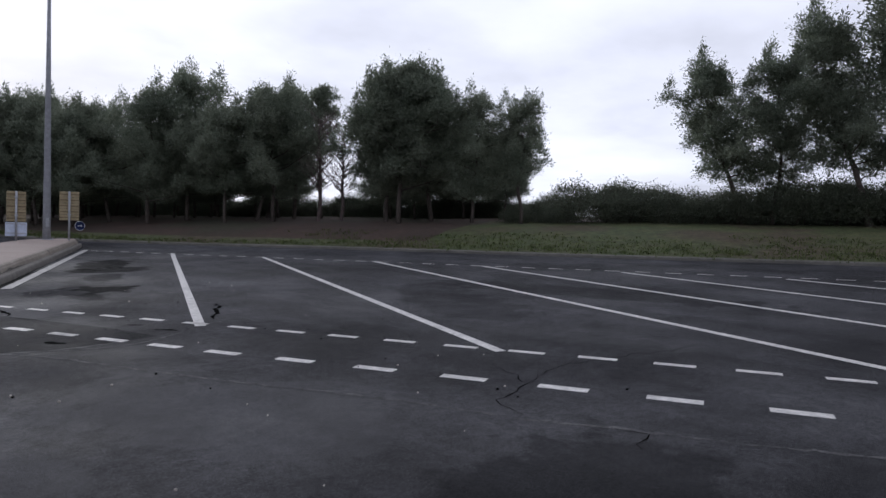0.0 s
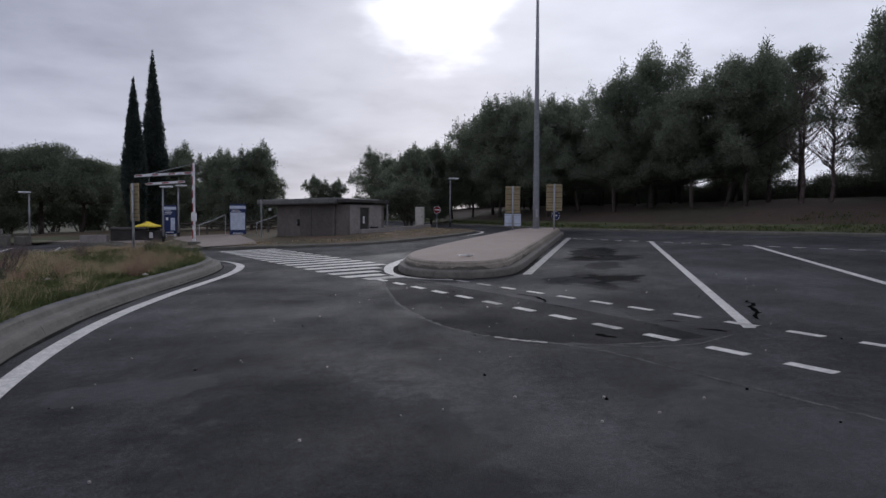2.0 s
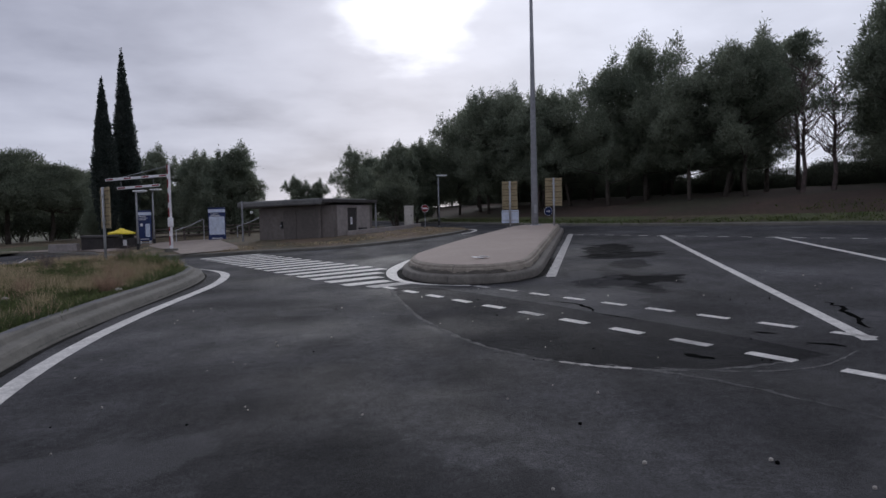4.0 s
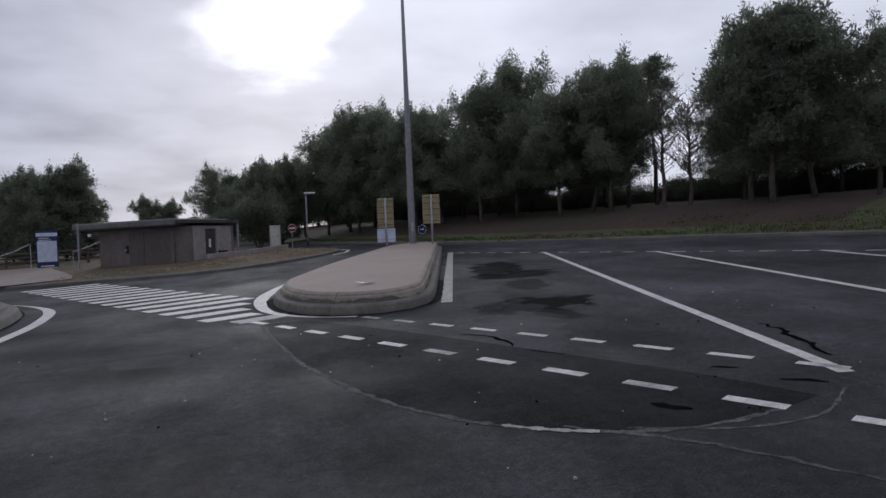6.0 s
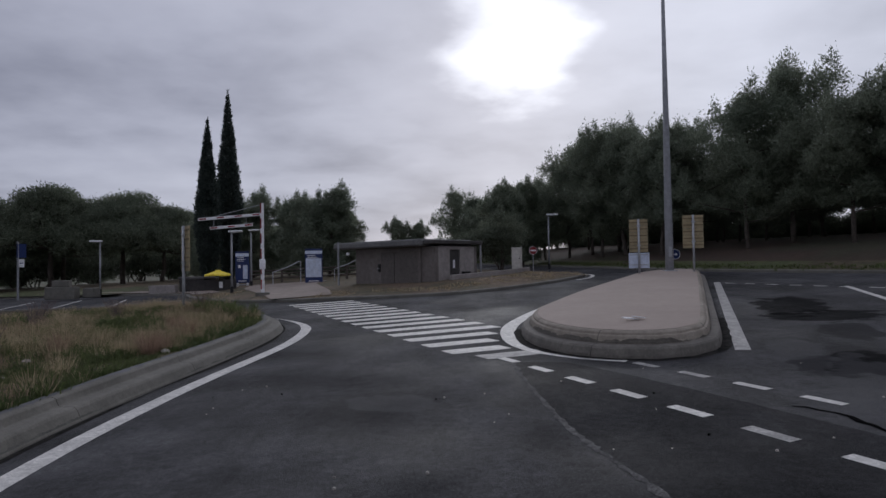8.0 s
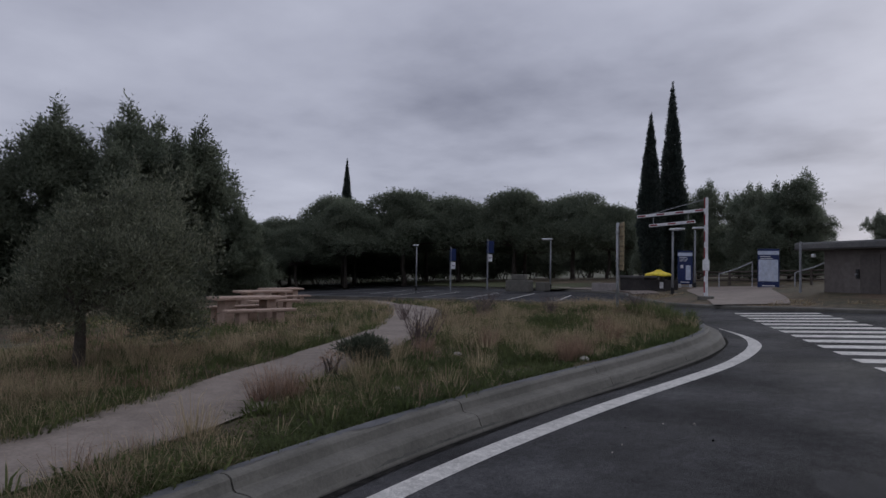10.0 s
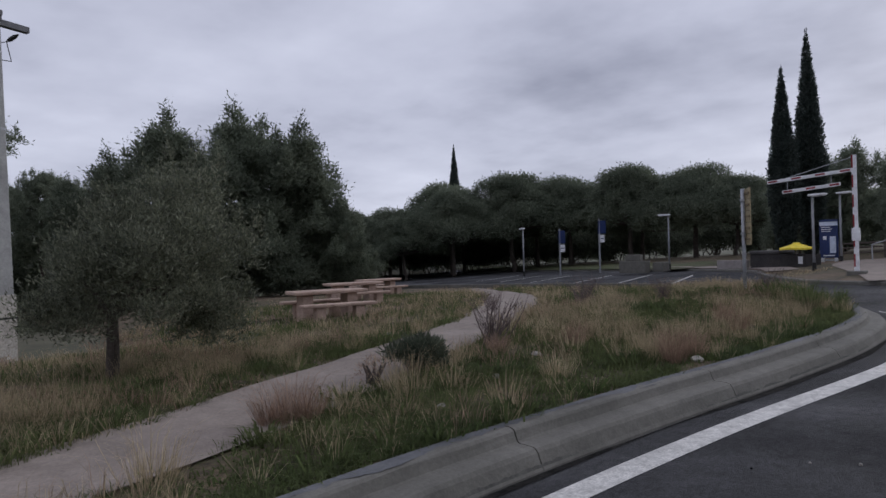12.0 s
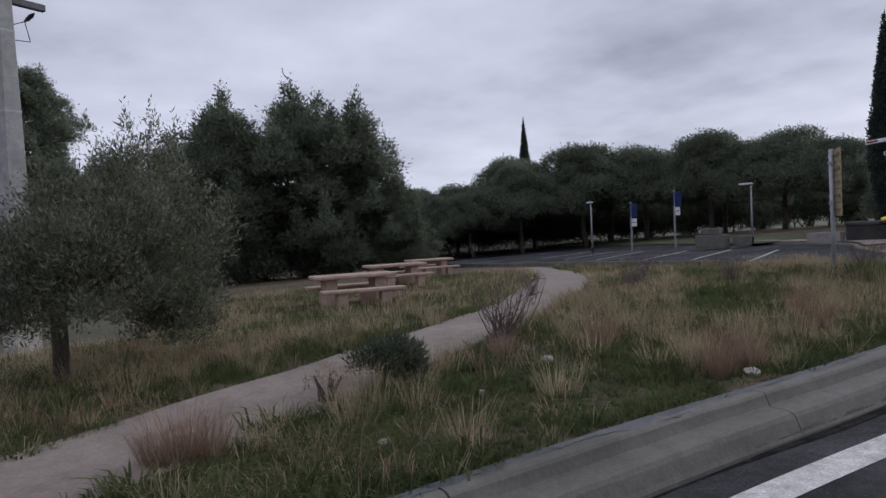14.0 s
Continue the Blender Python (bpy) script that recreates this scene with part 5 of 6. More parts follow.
    stall = empty("stall", pose(-17.2, 44.6, plane(-17.2, 44.6) + 0.2, 0, 0, -20), "low dark covered stall with a small white notice", "stall")
    part("body", boxed(-1.7, 1.7, -0.5, 0.5, -0.2, 0.6, 0.03), M_STALL, stall)
    part("cover", boxed(-1.75, 0.2, -0.55, 0.55, 0.6, 0.8, 0.08), M_ROOFDARK, stall, "dark sagging cover")
    part("notice", boxed(1.3, 1.55, -0.515, -0.502, 0.15, 0.5), M_WHITE, stall)
    for x, y, w, h, rz, up in ((-26.5, 45.4, 1.7, 0.55, 10, 0.0), (-25.1, 46.1, 0.7, 0.38, 4, 0.0), (-26.55, 45.45, 0.95, 0.38, 16, 0.555)):
        blk = empty("stone_block", pose(x, y, plane(x, y) + 0.3 + up, 0, 0, rz), "weathered grey stone trough resting on another" if up else "weathered grey stone block beside the car park", "stone block", "stone blocks")
        part("block", boxed(-w / 2, w / 2, -0.4 if not up else -0.3, 0.4 if not up else 0.3, 0 if up else -0.2, h, 0.04), M_CONCRETE, blk)
    low_wall("low_wall_far", [(-21.3, 45.9), (-19.2, 44.9)], 0.30, 0.25, M_PALEWALL, "short beige wall beside the car park", lift=0.3)
    for x, y, h, wd in ((-35.2, 48.6, 3.3, 0.42), (-32.6, 50.0, 3.8, 0.5)):
        s = empty("parking_sign", pose(x, y, plane(x, y) + 0.2, 0, 0, 60), "tall grey post with a dark blue sign", "sign", "parking signs")
        part("post", tubed([(0, 0, -0.3), (0, 0, h)], 0.07, 8), M_GREYPAINT, s)
        part("board", boxed(-0.1, wd, -0.06, -0.02, h - 1.1, h - 0.15, 0.01), M_BLUE, s)
        q = part("white_plate", boxed(0.02, 0.38, -0.06, -0.02, h - 1.75, h - 1.2, 0.01), M_WHITE, s)
        part("plate_bar", boxed(0.08, 0.3, -0.068, -0.061, h - 1.5, h - 1.44), M_BLUE, q)


build_plaza()


# ---- ground wear: patches, seams, cracks, stains ----
def wear(name, poly, mt, dz, label):
    return tagged(patch(name, poly, dz, mt), label, "road patch", kind="structure")


def build_wear():
    new_patch = [(-1.05, 16.9), (-0.94, 15.2), (-0.75, 13.45), (-0.50, 12.2), (-0.22, 11.2), (0.1, 10.5), (0.41, 10.02), (0.8, 9.62), (1.35, 9.28), (1.93, 9.14), (2.57, 9.18), (3.05, 9.3), (2.75, 10.3), (2.2, 11.6), (1.75, 12.6), (1.3, 13.6), (0.9, 14.5), (0.35, 15.6), (-0.3, 16.7)]
    wear("asphalt_patch", new_patch, M_PATCH, 0.002, "darker strip of newer asphalt by the crossing")
    seam = spline(new_patch[:11], 0.07)
    rg = random.Random(2)
    seam = [p + Vector((rg.uniform(-.018, .018), rg.uniform(-.018, .018))) for p in seam]
    ragged = [rg.uniform(0.25, 1.5) for _ in range(4000)]
    tagged(ribbon("seam", seam, 0.062, 0.0035, M_WORN, taper=lambda t: ragged[int(t * 900)] * (0.6 + 0.6 * abs(math.sin(19 * t)))), "pale worn seam between two asphalts", "road patch", kind="structure")
    tagged(ribbon("worn_mark", spline([(0.5, 9.92), (0.8, 9.62), (1.08, 9.42)], 0.025), 0.07, 0.006, M_PAINT_WORN, taper=lambda t: ragged[int(t * 300) + 1200]), "remains of a worn white mark", "road marking", kind="structure")
    long_seam = spline([(0.9, 9.65), (1.62, 8.81), (2.28, 7.43), (2.94, 6.09), (3.68, 4.74), (4.1, 3.72), (4.56, 2.91), (4.93, 2.17), (5.44, 1.3), (6.6, -1), (8, -4)], 0.08)
    long_seam = [p + Vector((rg.uniform(-.02, .02), rg.uniform(-.02, .02))) for p in long_seam]
    tagged(ribbon("seam_long", long_seam, 0.045, 0.003, M_WORN, taper=lambda t: ragged[int(t * 2300)] * (0.5 + 0.7 * abs(math.sin(23 * t)))), "long pale seam along the lane", "road patch", kind="structure")
    tagged(ribbon("seam_branch", spline([(1.3, 9.4), (2.0, 9.0), (2.7, 8.95), (3.4, 9.35)], 0.05), 0.035, 0.0032, M_WORN, taper=lambda t: ragged[int(t * 400) + 2500] * (0.4 + 0.7 * abs(math.sin(17 * t)))), "pale branch of a seam", "road patch", kind="structure")
    # open cracks
    cracks = [[(5.4, 5.2), (5.02, 4.32), (4.6, 4.2), (4.37, 4.1), (4.21, 3.68)], [(5.02, 4.32), (5.6, 4.5), (6.07, 4.55), (6.9, 4.4), (7.74, 4.14), (8.4, 4.2)], [(1.5, 13.7), (1.69, 13.5), (1.83, 13.05), (1.8, 12.6)], [(1.85, 12.3), (1.93, 12.0), (2.05, 11.8)],
              [(4.22, 2.55), (4.58, 2.72), (4.5, 3.0)], [(4.94, 11.87), (4.75, 11.3), (4.43, 10.56), (4.2, 10.2)], [(3.17, 9.78), (3.3, 9.63), (3.44, 9.49)], [(2.94, 10.47), (3.05, 10.37), (3.17, 10.27)]]
    for i, c in enumerate(cracks):
        ln = [p + Vector((rg.uniform(-.05, .05), rg.uniform(-.05, .05))) for p in spline(c, 0.12)]
        wd = (0.016, 0.015, 0.07, 0.06, 0.013, 0.09, 0.07, 0.05)[i]
        tagged(ribbon("crack", ln, wd, 0.0045, M_TAR, taper=lambda t: 0.35 + 0.9 * math.sin(math.pi * min(1, max(0.02, t))) * (0.6 + 0.4 * math.sin(40 * t + i))), "ragged dark crack in the asphalt", "road patch", kind="structure")
    wear("pothole", blot(1.87, 9.65, 0.07, 0.15, 0.4, 5), M_TAR, 0.0042, "small dark hole in the asphalt")
    # near-black bands of uneven width in the gutters
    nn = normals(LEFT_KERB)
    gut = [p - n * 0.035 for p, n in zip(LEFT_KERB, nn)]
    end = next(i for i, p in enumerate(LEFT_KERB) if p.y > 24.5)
    tagged(ribbon("gutter_band", gut[20:end], 0.15, 0.006, M_GUTTER, taper=lambda t: 0.6 + 0.35 * math.sin(37 * t) + 0.2 * math.sin(91 * t)), "dark uneven band along the kerb foot", "road patch", kind="structure")
    isl = ISLAND[:-1]
    inn = normals(isl, True)
    gut = [p - n * 0.07 for p, n in zip(isl, inn)]
    tagged(ribbon("gutter_band_island", gut[2:24], 0.2, 0.007, M_GUTTER, taper=lambda t: 0.5 + 0.4 * abs(math.sin(29 * t))), "dark uneven band along the island foot", "road patch", kind="structure")
    ragged_film("island_drips", isl[2:25], (0.160, 0.200), (0.189, 0.296), 0.0, 0.75, 21, "ragged dark drip stains round the island kerb", M_DRIP)
    # crumbs and litter
    for i in range(130):
        x, y = rg.uniform(-5.0, 6.5), rg.uniform(3.5, 16)
        s = rg.uniform(0.006, 0.016)
        bm = bmesh.new()
        bmesh.ops.create_icosphere(bm, subdivisions=1, radius=s, matrix=pose(x, y, plane(x, y) + s * 0.4))
        tagged(part("pebble", bm, M_STONE if i % 3 else M_TAR), "tiny loose stone on the asphalt", "pebble", "loose stones")
    bm = bmesh.new()
    box(bm, -0.16, 0.16, -0.05, 0.05, 0, 0.012, 0, pose(0.95, 17.9, plane(0.95, 17.9) + 0.44, 8, 6, 35))
    box(bm, -0.10, 0.10, -0.05, 0.05, 0, 0.012, 0, pose(1.10, 17.95, plane(1.1, 17.95) + 0.445, -10, 5, -30))
    tagged(part("paper_scrap", bm, M_WHITE), "crumpled white paper scrap on the island", "litter")


build_wear()


# ---- picnic lawn ----
PATH_LINE = spline([(-4.6, -14), (-4.9, -3), (-5.8, 2.0), (-6.8, 5.8), (-7.4, 8.2), (-7.95, 10.3), (-8.47, 12.05), (-9.08, 13.46), (-9.63, 14.66), (-10.33, 16.07), (-11.75, 18.5), (-13.75, 21.3), (-16.5, 24.5), (-20.4, 28.0), (-24.6, 31.0), (-29, 33.6)], 0.4)
tagged(ribbon("footpath", [p + Vector((0.05 * noise.noise(Vector((p.x, p.y, 0))), 0)) for p in PATH_LINE], 1.5, 0.03, M_PATH, height=grass_left, cross=8, taper=lambda t: 1 + 0.05 * math.sin(40 * t)), "pale pinkish sandy footpath winding across rough grass", "footpath", kind="structure")
tagged(patch("bare_earth", blot(-20.2, 21.2, 2.2, 4.2, -0.5, 9, rag=0.2), 0.035, M_LITTER, height=grass_left), "bare brown earth under the picnic tables", "ground", kind="structure")


def picnic_table(m):
    top = empty("picnic_table", m, "weathered pinkish concrete picnic table with two benches", "picnic table", "picnic tables")
    part("tabletop", boxed(-1.0, 1.0, -0.40, 0.40, 0.66, 0.75, 0.03), M_TABLE, top)
    for x in (-0.6, 0.6):
        part("pedestal", boxed(x - 0.14, x + 0.14, -0.27, 0.27, -0.2, 0.66, 0.02), M_TABLE, top)
    for s in (-1, 1):
        b = part("bench", boxed(-0.98, 0.98, s * 0.85 - 0.18, s * 0.85 + 0.18, 0.37, 0.45, 0.025), M_TABLE, top)
        for x in (-0.52, 0.52):
            part("bench_leg", boxed(x - 0.12, x + 0.12, s * 0.85 - 0.13, s * 0.85 + 0.13, -0.2, 0.37, 0.015), M_TABLE, b)
    return top


def build_lawn():
    first = None
    for x, y, rz in ((-17.8, 19.05, 81), (-22.3, 22.6, 83), (-27.4, 27.0, 85)):
        m = pose(x, y, grass_left(x, y) + 0.04, 0, 0, rz)
        if first is None:
            first = picnic_table(m)
        else:
            copy_thing(first, m)
    # olive tree
    rg = random.Random(4)
    x, y = -12.45, 12.75
    ol = empty("olive_tree", pose(x, y, grass_left(x, y)), "young silvery olive tree in rough grass", "tree")
    part("trunk", tubed([(0, 0, -0.2), (0.02, 0.02, 0.5), (-0.03, 0.03, 1.0)], [0.10, 0.08, 0.07], 9), M_BARK, ol, smooth_faces=True)
    part("stake", tubed([(0.22, -0.05, -0.2), (0.22, -0.05, 0.95)], 0.035, 8), M_BARK, ol)
    blobs = []
    for i in range(16):
        a = i * 2.4
        r = 1.25 * math.sqrt((i + 0.6) / 16)
        tip = Vector((math.cos(a) * r * 1.0, 0.55 + math.sin(a) * r * 1.05, 2.35 + 0.25 * math.sin(a) - 0.95 * (r / 1.25) ** 2 + rg.uniform(-.3, .3)))
        if i % 2 == 0:
            part("limb", tubed(bent(rg, (-0.03, 0.03, 0.9), tip, 4, 0.08), [0.05, 0.035, 0.025, 0.015, 0.006], 5), M_BARK, ol)
        blobs.append((tuple(tip), (0.5, 0.5, 0.5)))
        blobs.append((tuple(tip * 0.72 + Vector((0, 0, 0.22))), (0.5, 0.5, 0.42)))
        if i % 2:
            blobs.append((tuple(tip + Vector((0, 0.08, 0.45))), (0.09, 0.09, 0.45)))
            blobs.append((tuple(tip + Vector((0.2, 0.3, 0.3))), (0.07, 0.12, 0.4)))
        else:
            blobs.append((tuple(tip * 1.1 + Vector((0, 0, 0.12))), (0.2, 0.2, 0.28)))
        if r > 0.7:
            blobs.append(((tip.x, tip.y, 0.85 + rg.uniform(-.1, .3)), (0.38, 0.38, 0.35)))
    for i in range(7):
        blobs.append(((rg.uniform(-.5, .5), rg.uniform(0.1, 1.5), rg.uniform(0.5, 0.9)), (0.42, 0.42, 0.36)))
    leaves("crown", blobs, 64000, 0.064, M_OLIVE, ol, 6, 0.27, 0.3, up=0.7)
    # small bushes
    for x, y, r, h, mt, lab, n, sz, sd in ((-9.25, 15.5, 0.42, 0.44, M_ROSEMARY, "dense dark green cushion bush beside the path", 7000, 0.085, 51), (-9.0, 14.75, 0.28, 0.36, M_RUST, "small reddish half-bare bush beside the path", 320, 0.05, 52)):
        b = shrub(sd, r, h, mt, "bush", lab, n, sz, slim=0.14)
        put(b, x, y, grass_left(x, y), copy=False)
    # bare twiggy bush
    x, y = -9.85, 17.4
    tw = empty("twig_bush", pose(x, y, grass_left(x, y)), "leafless twiggy bush at the path edge", "shrub")
    bm = bmesh.new()
    for i in range(34):
        a, ln = rg.uniform(0, 6.28), rg.uniform(0.4, 1.05)
        p = Vector((rg.uniform(-.12, .12), rg.uniform(-.12, .12), -0.02))
        q = p + Vector((math.cos(a) * ln * 0.45, math.sin(a) * ln * 0.45, ln * 0.85))
        tube(bm, bent(rg, p, q, 3, 0.07), [0.010, 0.008, 0.005, 0.002], 4, False)
        for e in range(3):
            s = p.lerp(q, rg.uniform(0.4, 0.9))
            tube(bm, [s, s + Vector((rg.uniform(-.2, .2), rg.uniform(-.2, .2), rg.uniform(0.05, .25)))], [0.004, 0.0015], 3, False)
    part("twig", bm, M_TWIG, tw)
    for x, y, k, rz in ((-13.0, 23.6, 0.95, 40), (-12.6, 22.9, 0.7, 100), (-11.3, 24.4, 0.75, 200), (-9.9, 26.6, 0.8, 300), (-14.2, 21.6, 0.7, 150)):
        o = copy_thing(tw, pose(x, y, grass_left(x, y), 0, 0, rz))
        o.scale = (k, k, k)
    # pale stones
    for x, y, s in ((-6.85, 17.95, 0.07), (-8.77, 17.2, 0.07), (-7.6, 14.6, 0.05), (-8.2, 15.9, 0.05), (-12.6, 17.4, 0.07)):
        bm = bmesh.new()
        bmesh.ops.create_icosphere(bm, subdivisions=2, radius=s)
        for v in bm.verts:
            v.co *= 1 + 0.35 * noise.noise(v.co * 18 + Vector((x, y, 0)))
            v.co.z *= 0.6
        ob = tagged(part("stone", bm, M_STONE), "pale loose stone lying in the grass", "stone", "loose stones in grass")
        ob.matrix_world = pose(x, y, grass_left(x, y) + s * 0.4)


build_lawn()


M_DARKSTEEL = material("dark_steel", (0.09, 0.09, 0.10), (0.14, 0.14, 0.15), 2, 0.6, 40, 0.1, metal=0.3)


def build_utility_pole():
    x, y = -22.0, 12.25
    z = plane(x, y) - 0.3
    top = empty("utility_pole", pose(x, y, z, 0, 0, 25), "tapered pale concrete power pole with crossarm and transformer", "utility pole")
    bm = bmesh.new()
    secs = [(-0.4, 0.36, 0.27), (1.0, 0.34, 0.26), (8.95, 0.19, 0.15)]
    rings = [[bm.verts.new((sx * w, sy * d, h)) for sx, sy in ((-1, -1), (1, -1), (1, 1), (-1, 1))] for h, w, d in secs]
    for a, b in zip(rings, rings[1:]):
        for k in range(4):
            bm.faces.new((a[k], a[(k + 1) % 4], b[(k + 1) % 4], b[k]))
    bm.faces.new(rings[-1])
    bmesh.ops.bevel(bm, geom=[e for e in bm.edges], offset=0.02, segments=1, affect="EDGES")
    pole = part("pole", bm, M_POLECON, top)
    for h, w in ((7.9, 0.21), (6.0, 0.25), (1.35, 0.365)):
        part("strap", boxed(-w, w, -w * 0.79, w * 0.79, h, h + 0.05), M_STEEL if h > 2 else M_BLACK, pole)
    part("pale_foot", boxed(-0.355, 0.355, -0.285, 0.285, 0.2, 1.95, 0.02), M_STONE, pole, "whitewashed flaking foot of the pole")
    part("meter_box", boxed(-0.1, 0.1, -0.37, -0.286, 1.6, 1.95, 0.01), M_GREYPAINT, top)
    part("side_box", boxed(-0.52, -0.357, -0.15, 0.15, 0.9, 1.9, 0.01), M_WHITE, top)
    part("crossarm", boxed(-0.33, -0.17, -1.35, 1.1, 8.72, 8.88, 0.01), M_DARKSTEEL, top, "dark steel crossarm")
    part("bracket", boxed(-0.34, 0.22, -0.18, 0.18, 8.70, 8.97, 0.02), M_DARKSTEEL, top)
    part("bolt_plate", boxed(0.2, 0.36, -0.12, 0.12, 8.78, 8.92, 0.02), M_DARKSTEEL, top)
    part("lower_arm", boxed(-0.85, -0.1, -0.05, 0.05, 7.62, 7.72, 0.01), M_DARKSTEEL, top)
    tr = part("transformer", boxed(-0.62, -0.24, -0.22, 0.22, 5.6, 6.45, 0.05), M_GREYPAINT, top, "grey transformer box")
    for k in range(3):
        part("bushing", tubed([(-0.62 + 0.12 * k, -0.05, 6.45), (-0.68 + 0.12 * k, -0.05, 6.72)], [0.045, 0.03], 8), M_BLACK, tr)
    ends = []
    for k, (ax, lz) in enumerate(((-1.15, 8.66), (-0.25, 8.5), (0.9, 8.56))):
        p = Vector((-0.34, ax, lz + 0.1))
        q = p + Vector((-0.5, 0, -0.10))
        part("insulator", tubed([p, p.lerp(q, 0.3), p.lerp(q, 0.7), q], [0.02, 0.055, 0.055, 0.02], 8), M_BLACK, top)
        far = Vector((-60, -15.5 + 1.05 * k, 9.2))
        pts = [q.lerp(far, t) + Vector((0, 0, -1.6 * 4 * t * (1 - t) * 0.5)) for t in [i / 14 for i in range(15)]]
        part("wire", tube(bmesh.new(), pts, 0.012, 5, False), M_BLACK, top)
        jump = [q, q + Vector((0.02, 0.1, -0.5)), Vector((-0.6 + 0.15 * k, -0.3 + 0.2 * k, 7.85)), Vector((-0.6 + 0.2 * k, -0.05, 7.66))]
        part("jumper", tube(bmesh.new(), jump, 0.012, 5, False), M_BLACK, top)
        drop = [Vector((-0.6 + 0.2 * k, -0.05, 7.62)), Vector((-0.85 + 0.2 * k, -0.1, 7.2)), Vector((-0.68 + 0.12 * k, -0.05, 6.72))]
        part("jumper", tube(bmesh.new(), drop, 0.012, 5, False), M_BLACK, top)


build_utility_pole()


# ---- grass ----
def tufts(name, spots, blades, height, width, lean, mt, label, seed, spreadr=0.06):
    """Bent blades in clumps: one joined mesh of stuff."""
    rg = np.random.default_rng(seed)
    n = len(spots)
    S = np.repeat(np.array(spots), blades, axis=0)
    m = len(S)
    ang = rg.random(m) * 6.283
    rad = rg.random(m) ** 0.7 * spreadr * S[:, 3]
    base = S[:, :3] + np.stack([np.cos(ang) * rad, np.sin(ang) * rad, -0.02 + 0 * ang], 1)
    h = height * S[:, 3] * (0.45 + 0.75 * rg.random(m))
    d = np.stack([np.cos(ang), np.sin(ang)], 1) * (lean * (0.3 + rg.random(m)))[:, None] * h[:, None]
    d += rg.normal(size=(m, 2)) * 0.12 * h[:, None]
    side = np.stack([-np.sin(ang + rg.normal(size=m)), np.cos(ang + rg.normal(size=m))], 1) * width * 0.5
    z = np.zeros((m, 1))
    b1, b2 = base + np.hstack([side, z]), base - np.hstack([side, z])
    mid = base + np.hstack([d * 0.35, (h * 0.6)[:, None]])
    tip = base + np.hstack([d, (h * (1 - 0.35 * lean))[:, None]])
    V = np.stack([b1, b2, mid - np.hstack([side, z]) * 0.7, mid + np.hstack([side, z]) * 0.7, tip], 1).reshape(-1, 3)
    i = np.arange(m)[:, None] * 5
    quads = (i + np.array([[0, 1, 2, 3]])).ravel()
    tris = (i + np.array([[3, 2, 4]])).ravel()
    me = bpy.data.meshes.new(name)
    me.vertices.add(5 * m)
    me.vertices.foreach_set("co", V.ravel())
    me.loops.add(7 * m)
    me.loops.foreach_set("vertex_index", np.concatenate([quads, tris]))
    me.polygons.add(2 * m)
    me.polygons.foreach_set("loop_start", np.concatenate([np.arange(m) * 4, 4 * m + np.arange(m) * 3]))
    me.polygons.foreach_set("loop_total", np.concatenate([np.full(m, 4), np.full(m, 3)]))
    me.update()
    me.validate()
    me.materials.append(mt)
    return tagged(new(name, me), label, "grass", kind="stuff")


def kerb_x(y):
    return float(np.interp(y, [p.y for p in LEFT_KERB], [p.x for p in LEFT_KERB]))


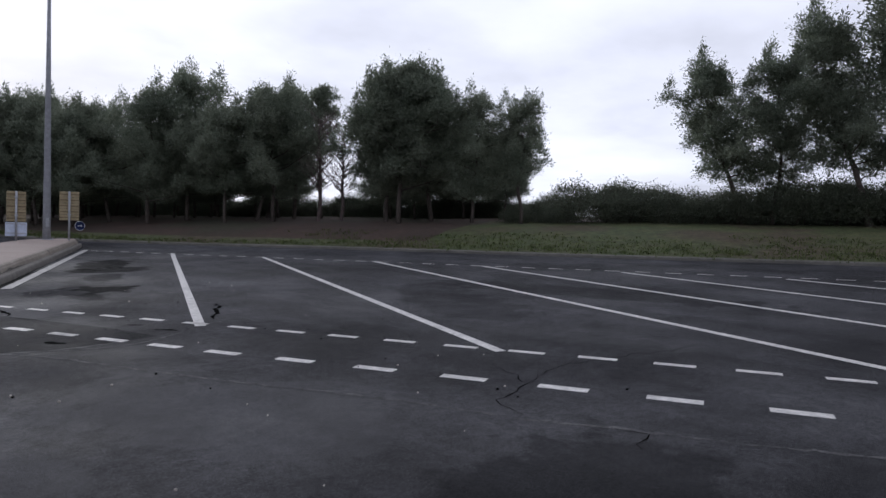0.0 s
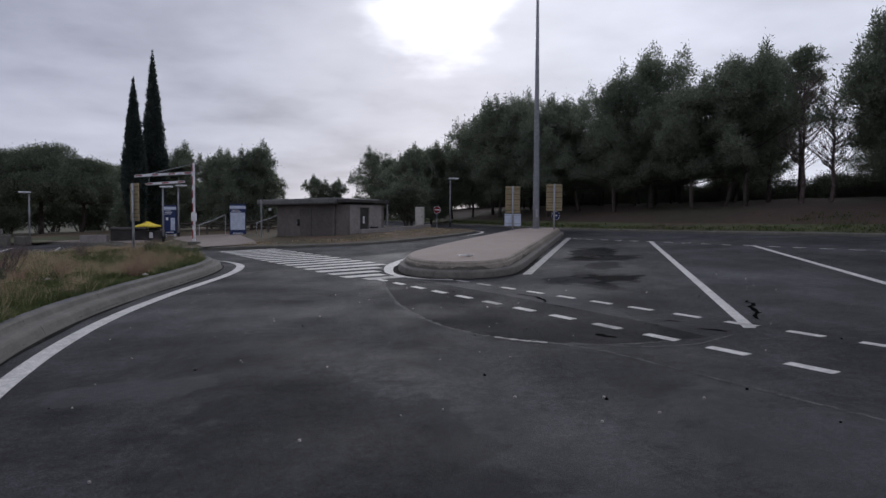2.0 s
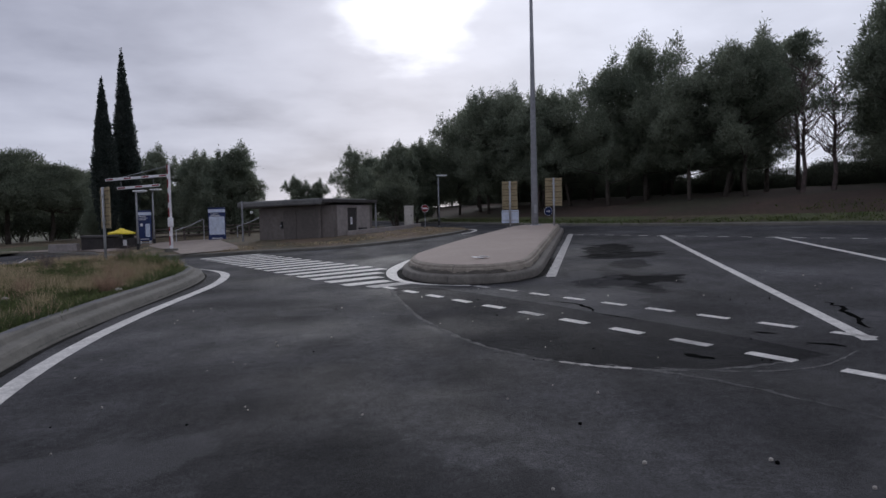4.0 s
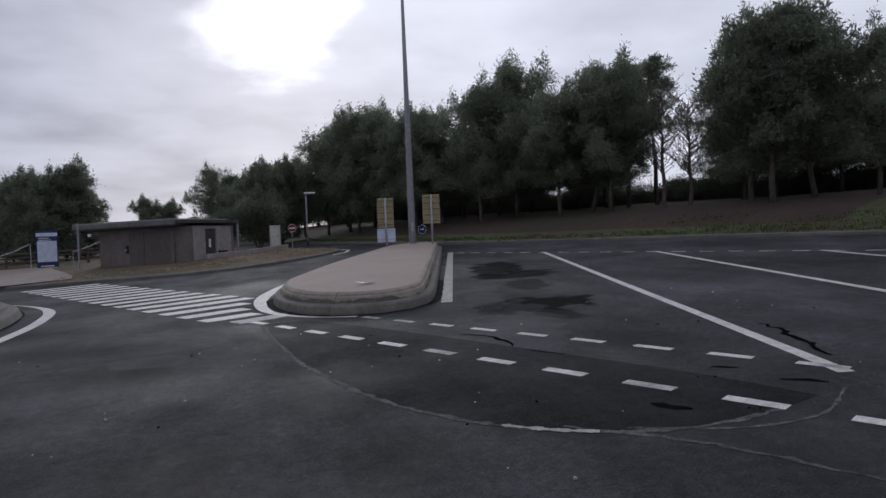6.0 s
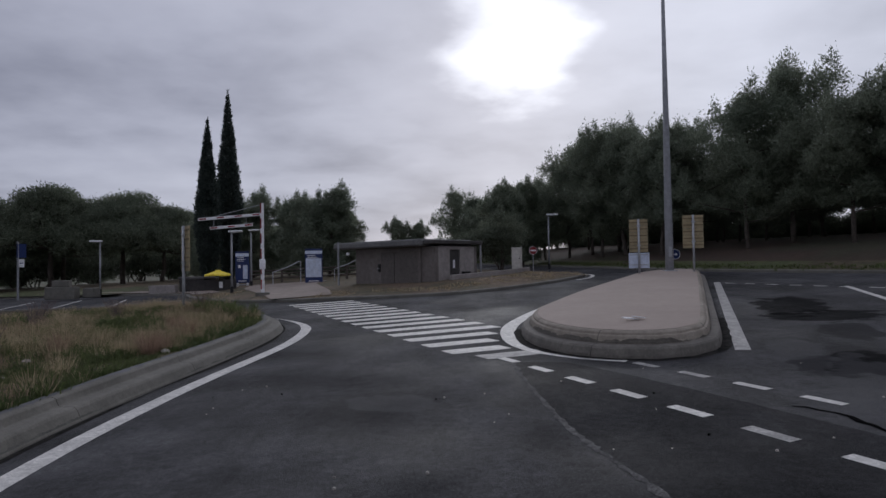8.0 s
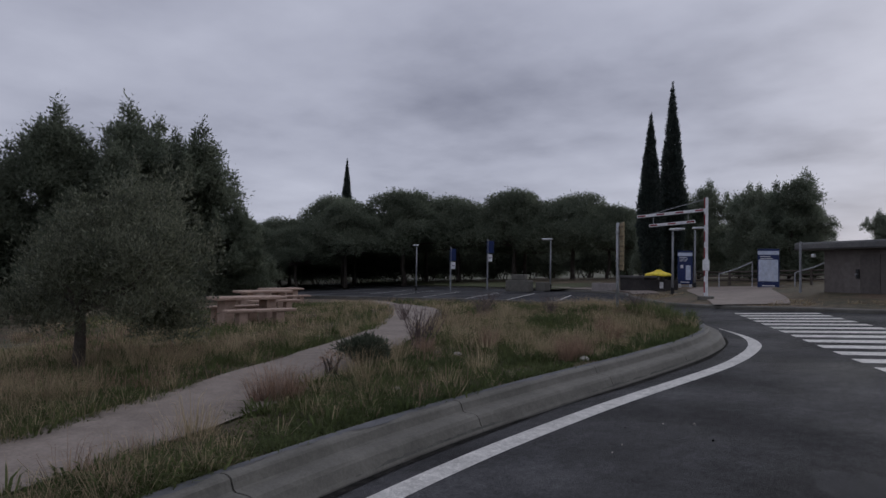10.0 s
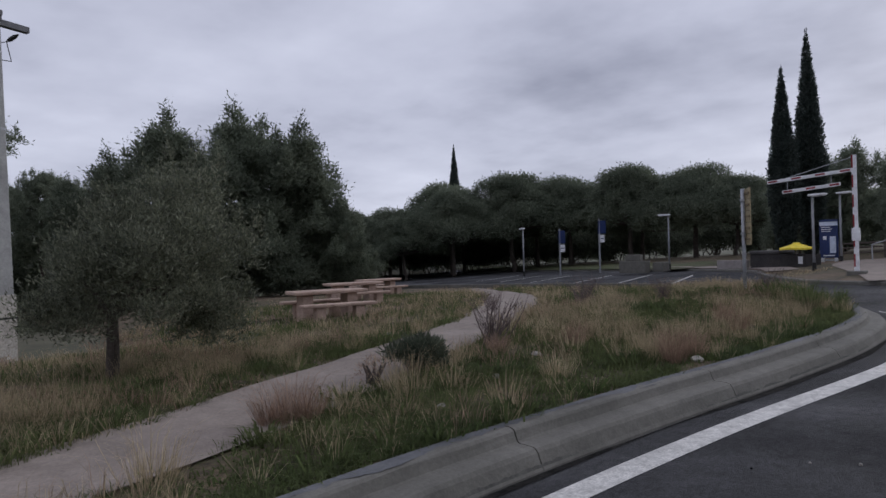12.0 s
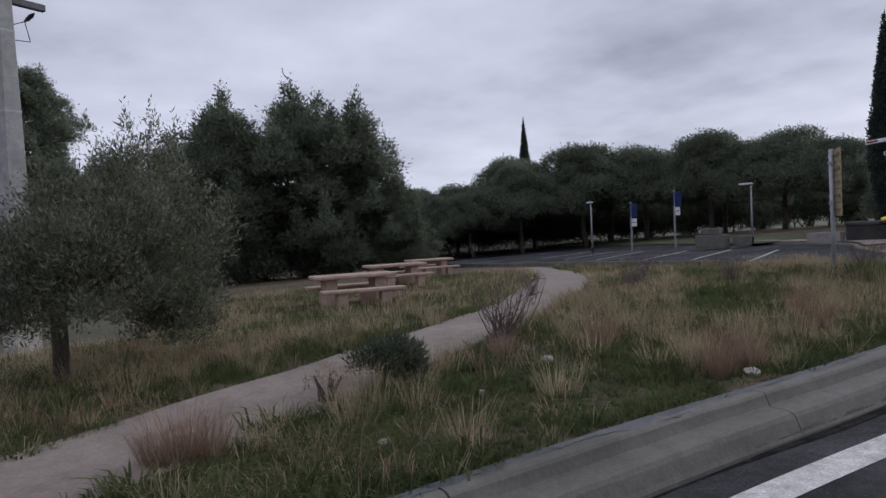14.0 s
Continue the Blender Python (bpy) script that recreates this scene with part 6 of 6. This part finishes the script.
def build_grass():
    rg = random.Random(12)
    lx = [p for p in PATH_LINE]

    def on_path(x, y):
        return min((p.x - x) ** 2 + (p.y - y) ** 2 for p in lx) < (0.72 + 0.12 * math.sin(x * 3.1 + y * 2.3)) ** 2

    kx = {}

    def scatter(n, x0, x1, y0, y1, keep, lo, hi, edge=0.55):
        out = []
        for _ in range(n):
            y = rg.uniform(y0, y1)
            x = rg.uniform(x0, x1)
            k = kx.setdefault(int(y * 5), kerb_x(y))
            if x > k - edge or on_path(x, y):
                continue
            v = keep(x, y)
            if rg.random() < v:
                out.append((x, y, grass_left(x, y), rg.uniform(lo, hi)))
        return out

    def nz(x, y, s, o):
        return noise.noise(Vector((x * s, y * s, o))) * 0.5 + 0.5

    green = lambda x, y: max(0.15, min(1.0, (nz(x, y, 0.55, 1.7) - 0.30) * 3.2))
    dry = lambda x, y: max(0.08, min(1.0, (nz(x, y, 0.5, 7.7) - 0.42) * 3.4))
    rust = lambda x, y: max(0.0, min(1.0, (nz(x, y, 0.45, 4.2) - 0.52) * 4))
    tufts("green_grass", scatter(34000, -14, -5.8, 5, 31, green, 0.6, 1.3), 12, 0.17, 0.007, 0.9, M_GREEN, "short green grass and weeds", 1, 0.09)
    tufts("green_grass_far", scatter(15000, -26, -11, 4, 34, green, 0.7, 1.5), 7, 0.2, 0.018, 0.8, M_GREEN, "green grass round the picnic tables", 2, 0.12)
    tufts("dry_grass", scatter(8000, -14, -5.8, 5, 31, dry, 0.5, 1.3), 20, 0.30, 0.0045, 1.15, M_STRAW, "tall dry straw-coloured grass", 3, 0.10)
    tufts("dry_grass_far", scatter(6000, -27, -11, 3, 34, dry, 0.6, 1.5), 16, 0.32, 0.009, 0.9, M_STRAW, "dry grass across the lawn", 4, 0.13)
    tufts("rusty_grass", scatter(4200, -16, -5.8, 6, 31, rust, 0.6, 1.4), 18, 0.34, 0.0045, 0.7, M_RUST, "reddish dry stems in the grass", 5, 0.10)
    tufts("rusty_grass_far", scatter(2200, -30, -14, 0, 18, rust, 0.8, 1.6), 12, 0.4, 0.014, 0.6, M_RUST, "reddish dry scrub near the power pole", 6, 0.14)
    clump = lambda x, y: 0.12 + max(0.0, min(0.9, (nz(x, y, 0.7, 15.1) - 0.45) * 4))
    tufts("straw_clump", scatter(900, -14, -5.8, 6, 31, clump, 0.6, 1.35), 90, 0.44, 0.0042, 0.75, M_STRAW, "leaning clumps of pale straw in the grass", 13, 0.15)
    tufts("weed_clump", scatter(1500, -14, -5.8, 6, 31, green, 0.6, 1.5), 34, 0.2, 0.022, 1.0, M_GREEN, "leafy green weed clumps in the grass", 14, 0.16)
    low = lambda x, y: max(0.12, min(1.0, (nz(x, y, 0.8, 11.7) - 0.38) * 4))
    tufts("low_weeds", scatter(24000, -13, -5.8, 6, 28, low, 0.5, 1.2), 9, 0.10, 0.018, 1.3, M_GREEN, "broad low green weeds", 7, 0.08)
    rim = []
    for _ in range(2600):
        y = rg.uniform(5, 25)
        k = kx.setdefault(int(y * 5), kerb_x(y))
        x = k - rg.uniform(0.50, 0.88)
        if nz(x, y, 1.1, 2.2) > 0.4:
            rim.append((x, y, grass_left(x, y), rg.uniform(0.5, 1.2)))
    tufts("kerb_weeds", rim, 9, 0.12, 0.012, 1.2, M_GREEN, "dark low weeds along the back of the kerb", 11, 0.08)
    # big fountain of dry grass beside the path, and a few more
    spots = [(x, y, grass_left(x, y), s) for x, y, s in ((-8.3, 13.35, 1.35), (-8.2, 13.5, 1.1), (-8.4, 13.2, 1.0), (-7.0, 18.2, 1.1), (-7.2, 18.0, 1.2), (-7.0, 17.7, 1.0), (-8.9, 18.2, 1.2), (-9.3, 17.0, 0.9), (-7.6, 20.5, 1.1), (-8.4, 21.6, 1.2))]
    tufts("dry_tussock", spots, 300, 0.46, 0.0038, 0.72, M_RUST, "fountain of reddish dry grass beside the path", 8, 0.11)
    tall = [(x + rg.uniform(-.5, .5), y + rg.uniform(-.5, .5), grass_left(x, y), rg.uniform(0.7, 1.3)) for x, y in ((-8.2, 24.6), (-8.8, 25.3), (-8.0, 24.0), (-9.2, 25.9)) for _ in range(5)]
    tufts("tall_weeds", tall, 60, 0.5, 0.014, 0.6, M_GREEN, "tall green weeds at the end of the grass", 15, 0.14)
    # short grass along the far bank and round the shelter
    far = []
    nn = normals(FAR_KERB)
    for _ in range(16000):
        i = rg.randrange(4, len(FAR_KERB) - 4)
        o = rg.uniform(0.4, 7)
        p = FAR_KERB[i] + nn[i] * o + Vector((rg.uniform(-.5, .5), rg.uniform(-.5, .5)))
        if o > (5 if p.x > 17.5 else 1.6):
            continue
        if nz(p.x, p.y, 0.25, 3.3) * (1.2 - o / 14) > 0.36:
            far.append((p.x, p.y, wood_height(p.x, p.y) - 0.02, rg.uniform(0.7, 1.5)))
    tufts("bank_grass", far, 6, 0.13, 0.03, 0.9, M_GREEN, "short green grass on the bank under the pines", 9, 0.2)
    sh = []
    for _ in range(5000):
        x, y = rg.uniform(-16, 4), rg.uniform(32.8, 44)
        d = min((Vector((x, y)) - p).length for p in BANK_KERB[::3])
        inside = y > float(np.interp(x, [-16, -12.5, -9.6, -7.3, -2.6, 2.3, 3.7], [39.5, 35, 33.3, 32.9, 33.0, 37.3, 39.6])) + 0.3
        if inside and d < 3.0 and not (-13.5 < x < -8.2 and y > 33.5) and nz(x, y, 0.7, 5.5) > 0.42:
            sh.append((x, y, bank_height(x, y) - 0.01, rg.uniform(0.6, 1.4)))
    tufts("shelter_grass", sh, 7, 0.12, 0.02, 0.8, M_STRAW, "thin dry grass round the shelter", 10, 0.15)


build_grass()
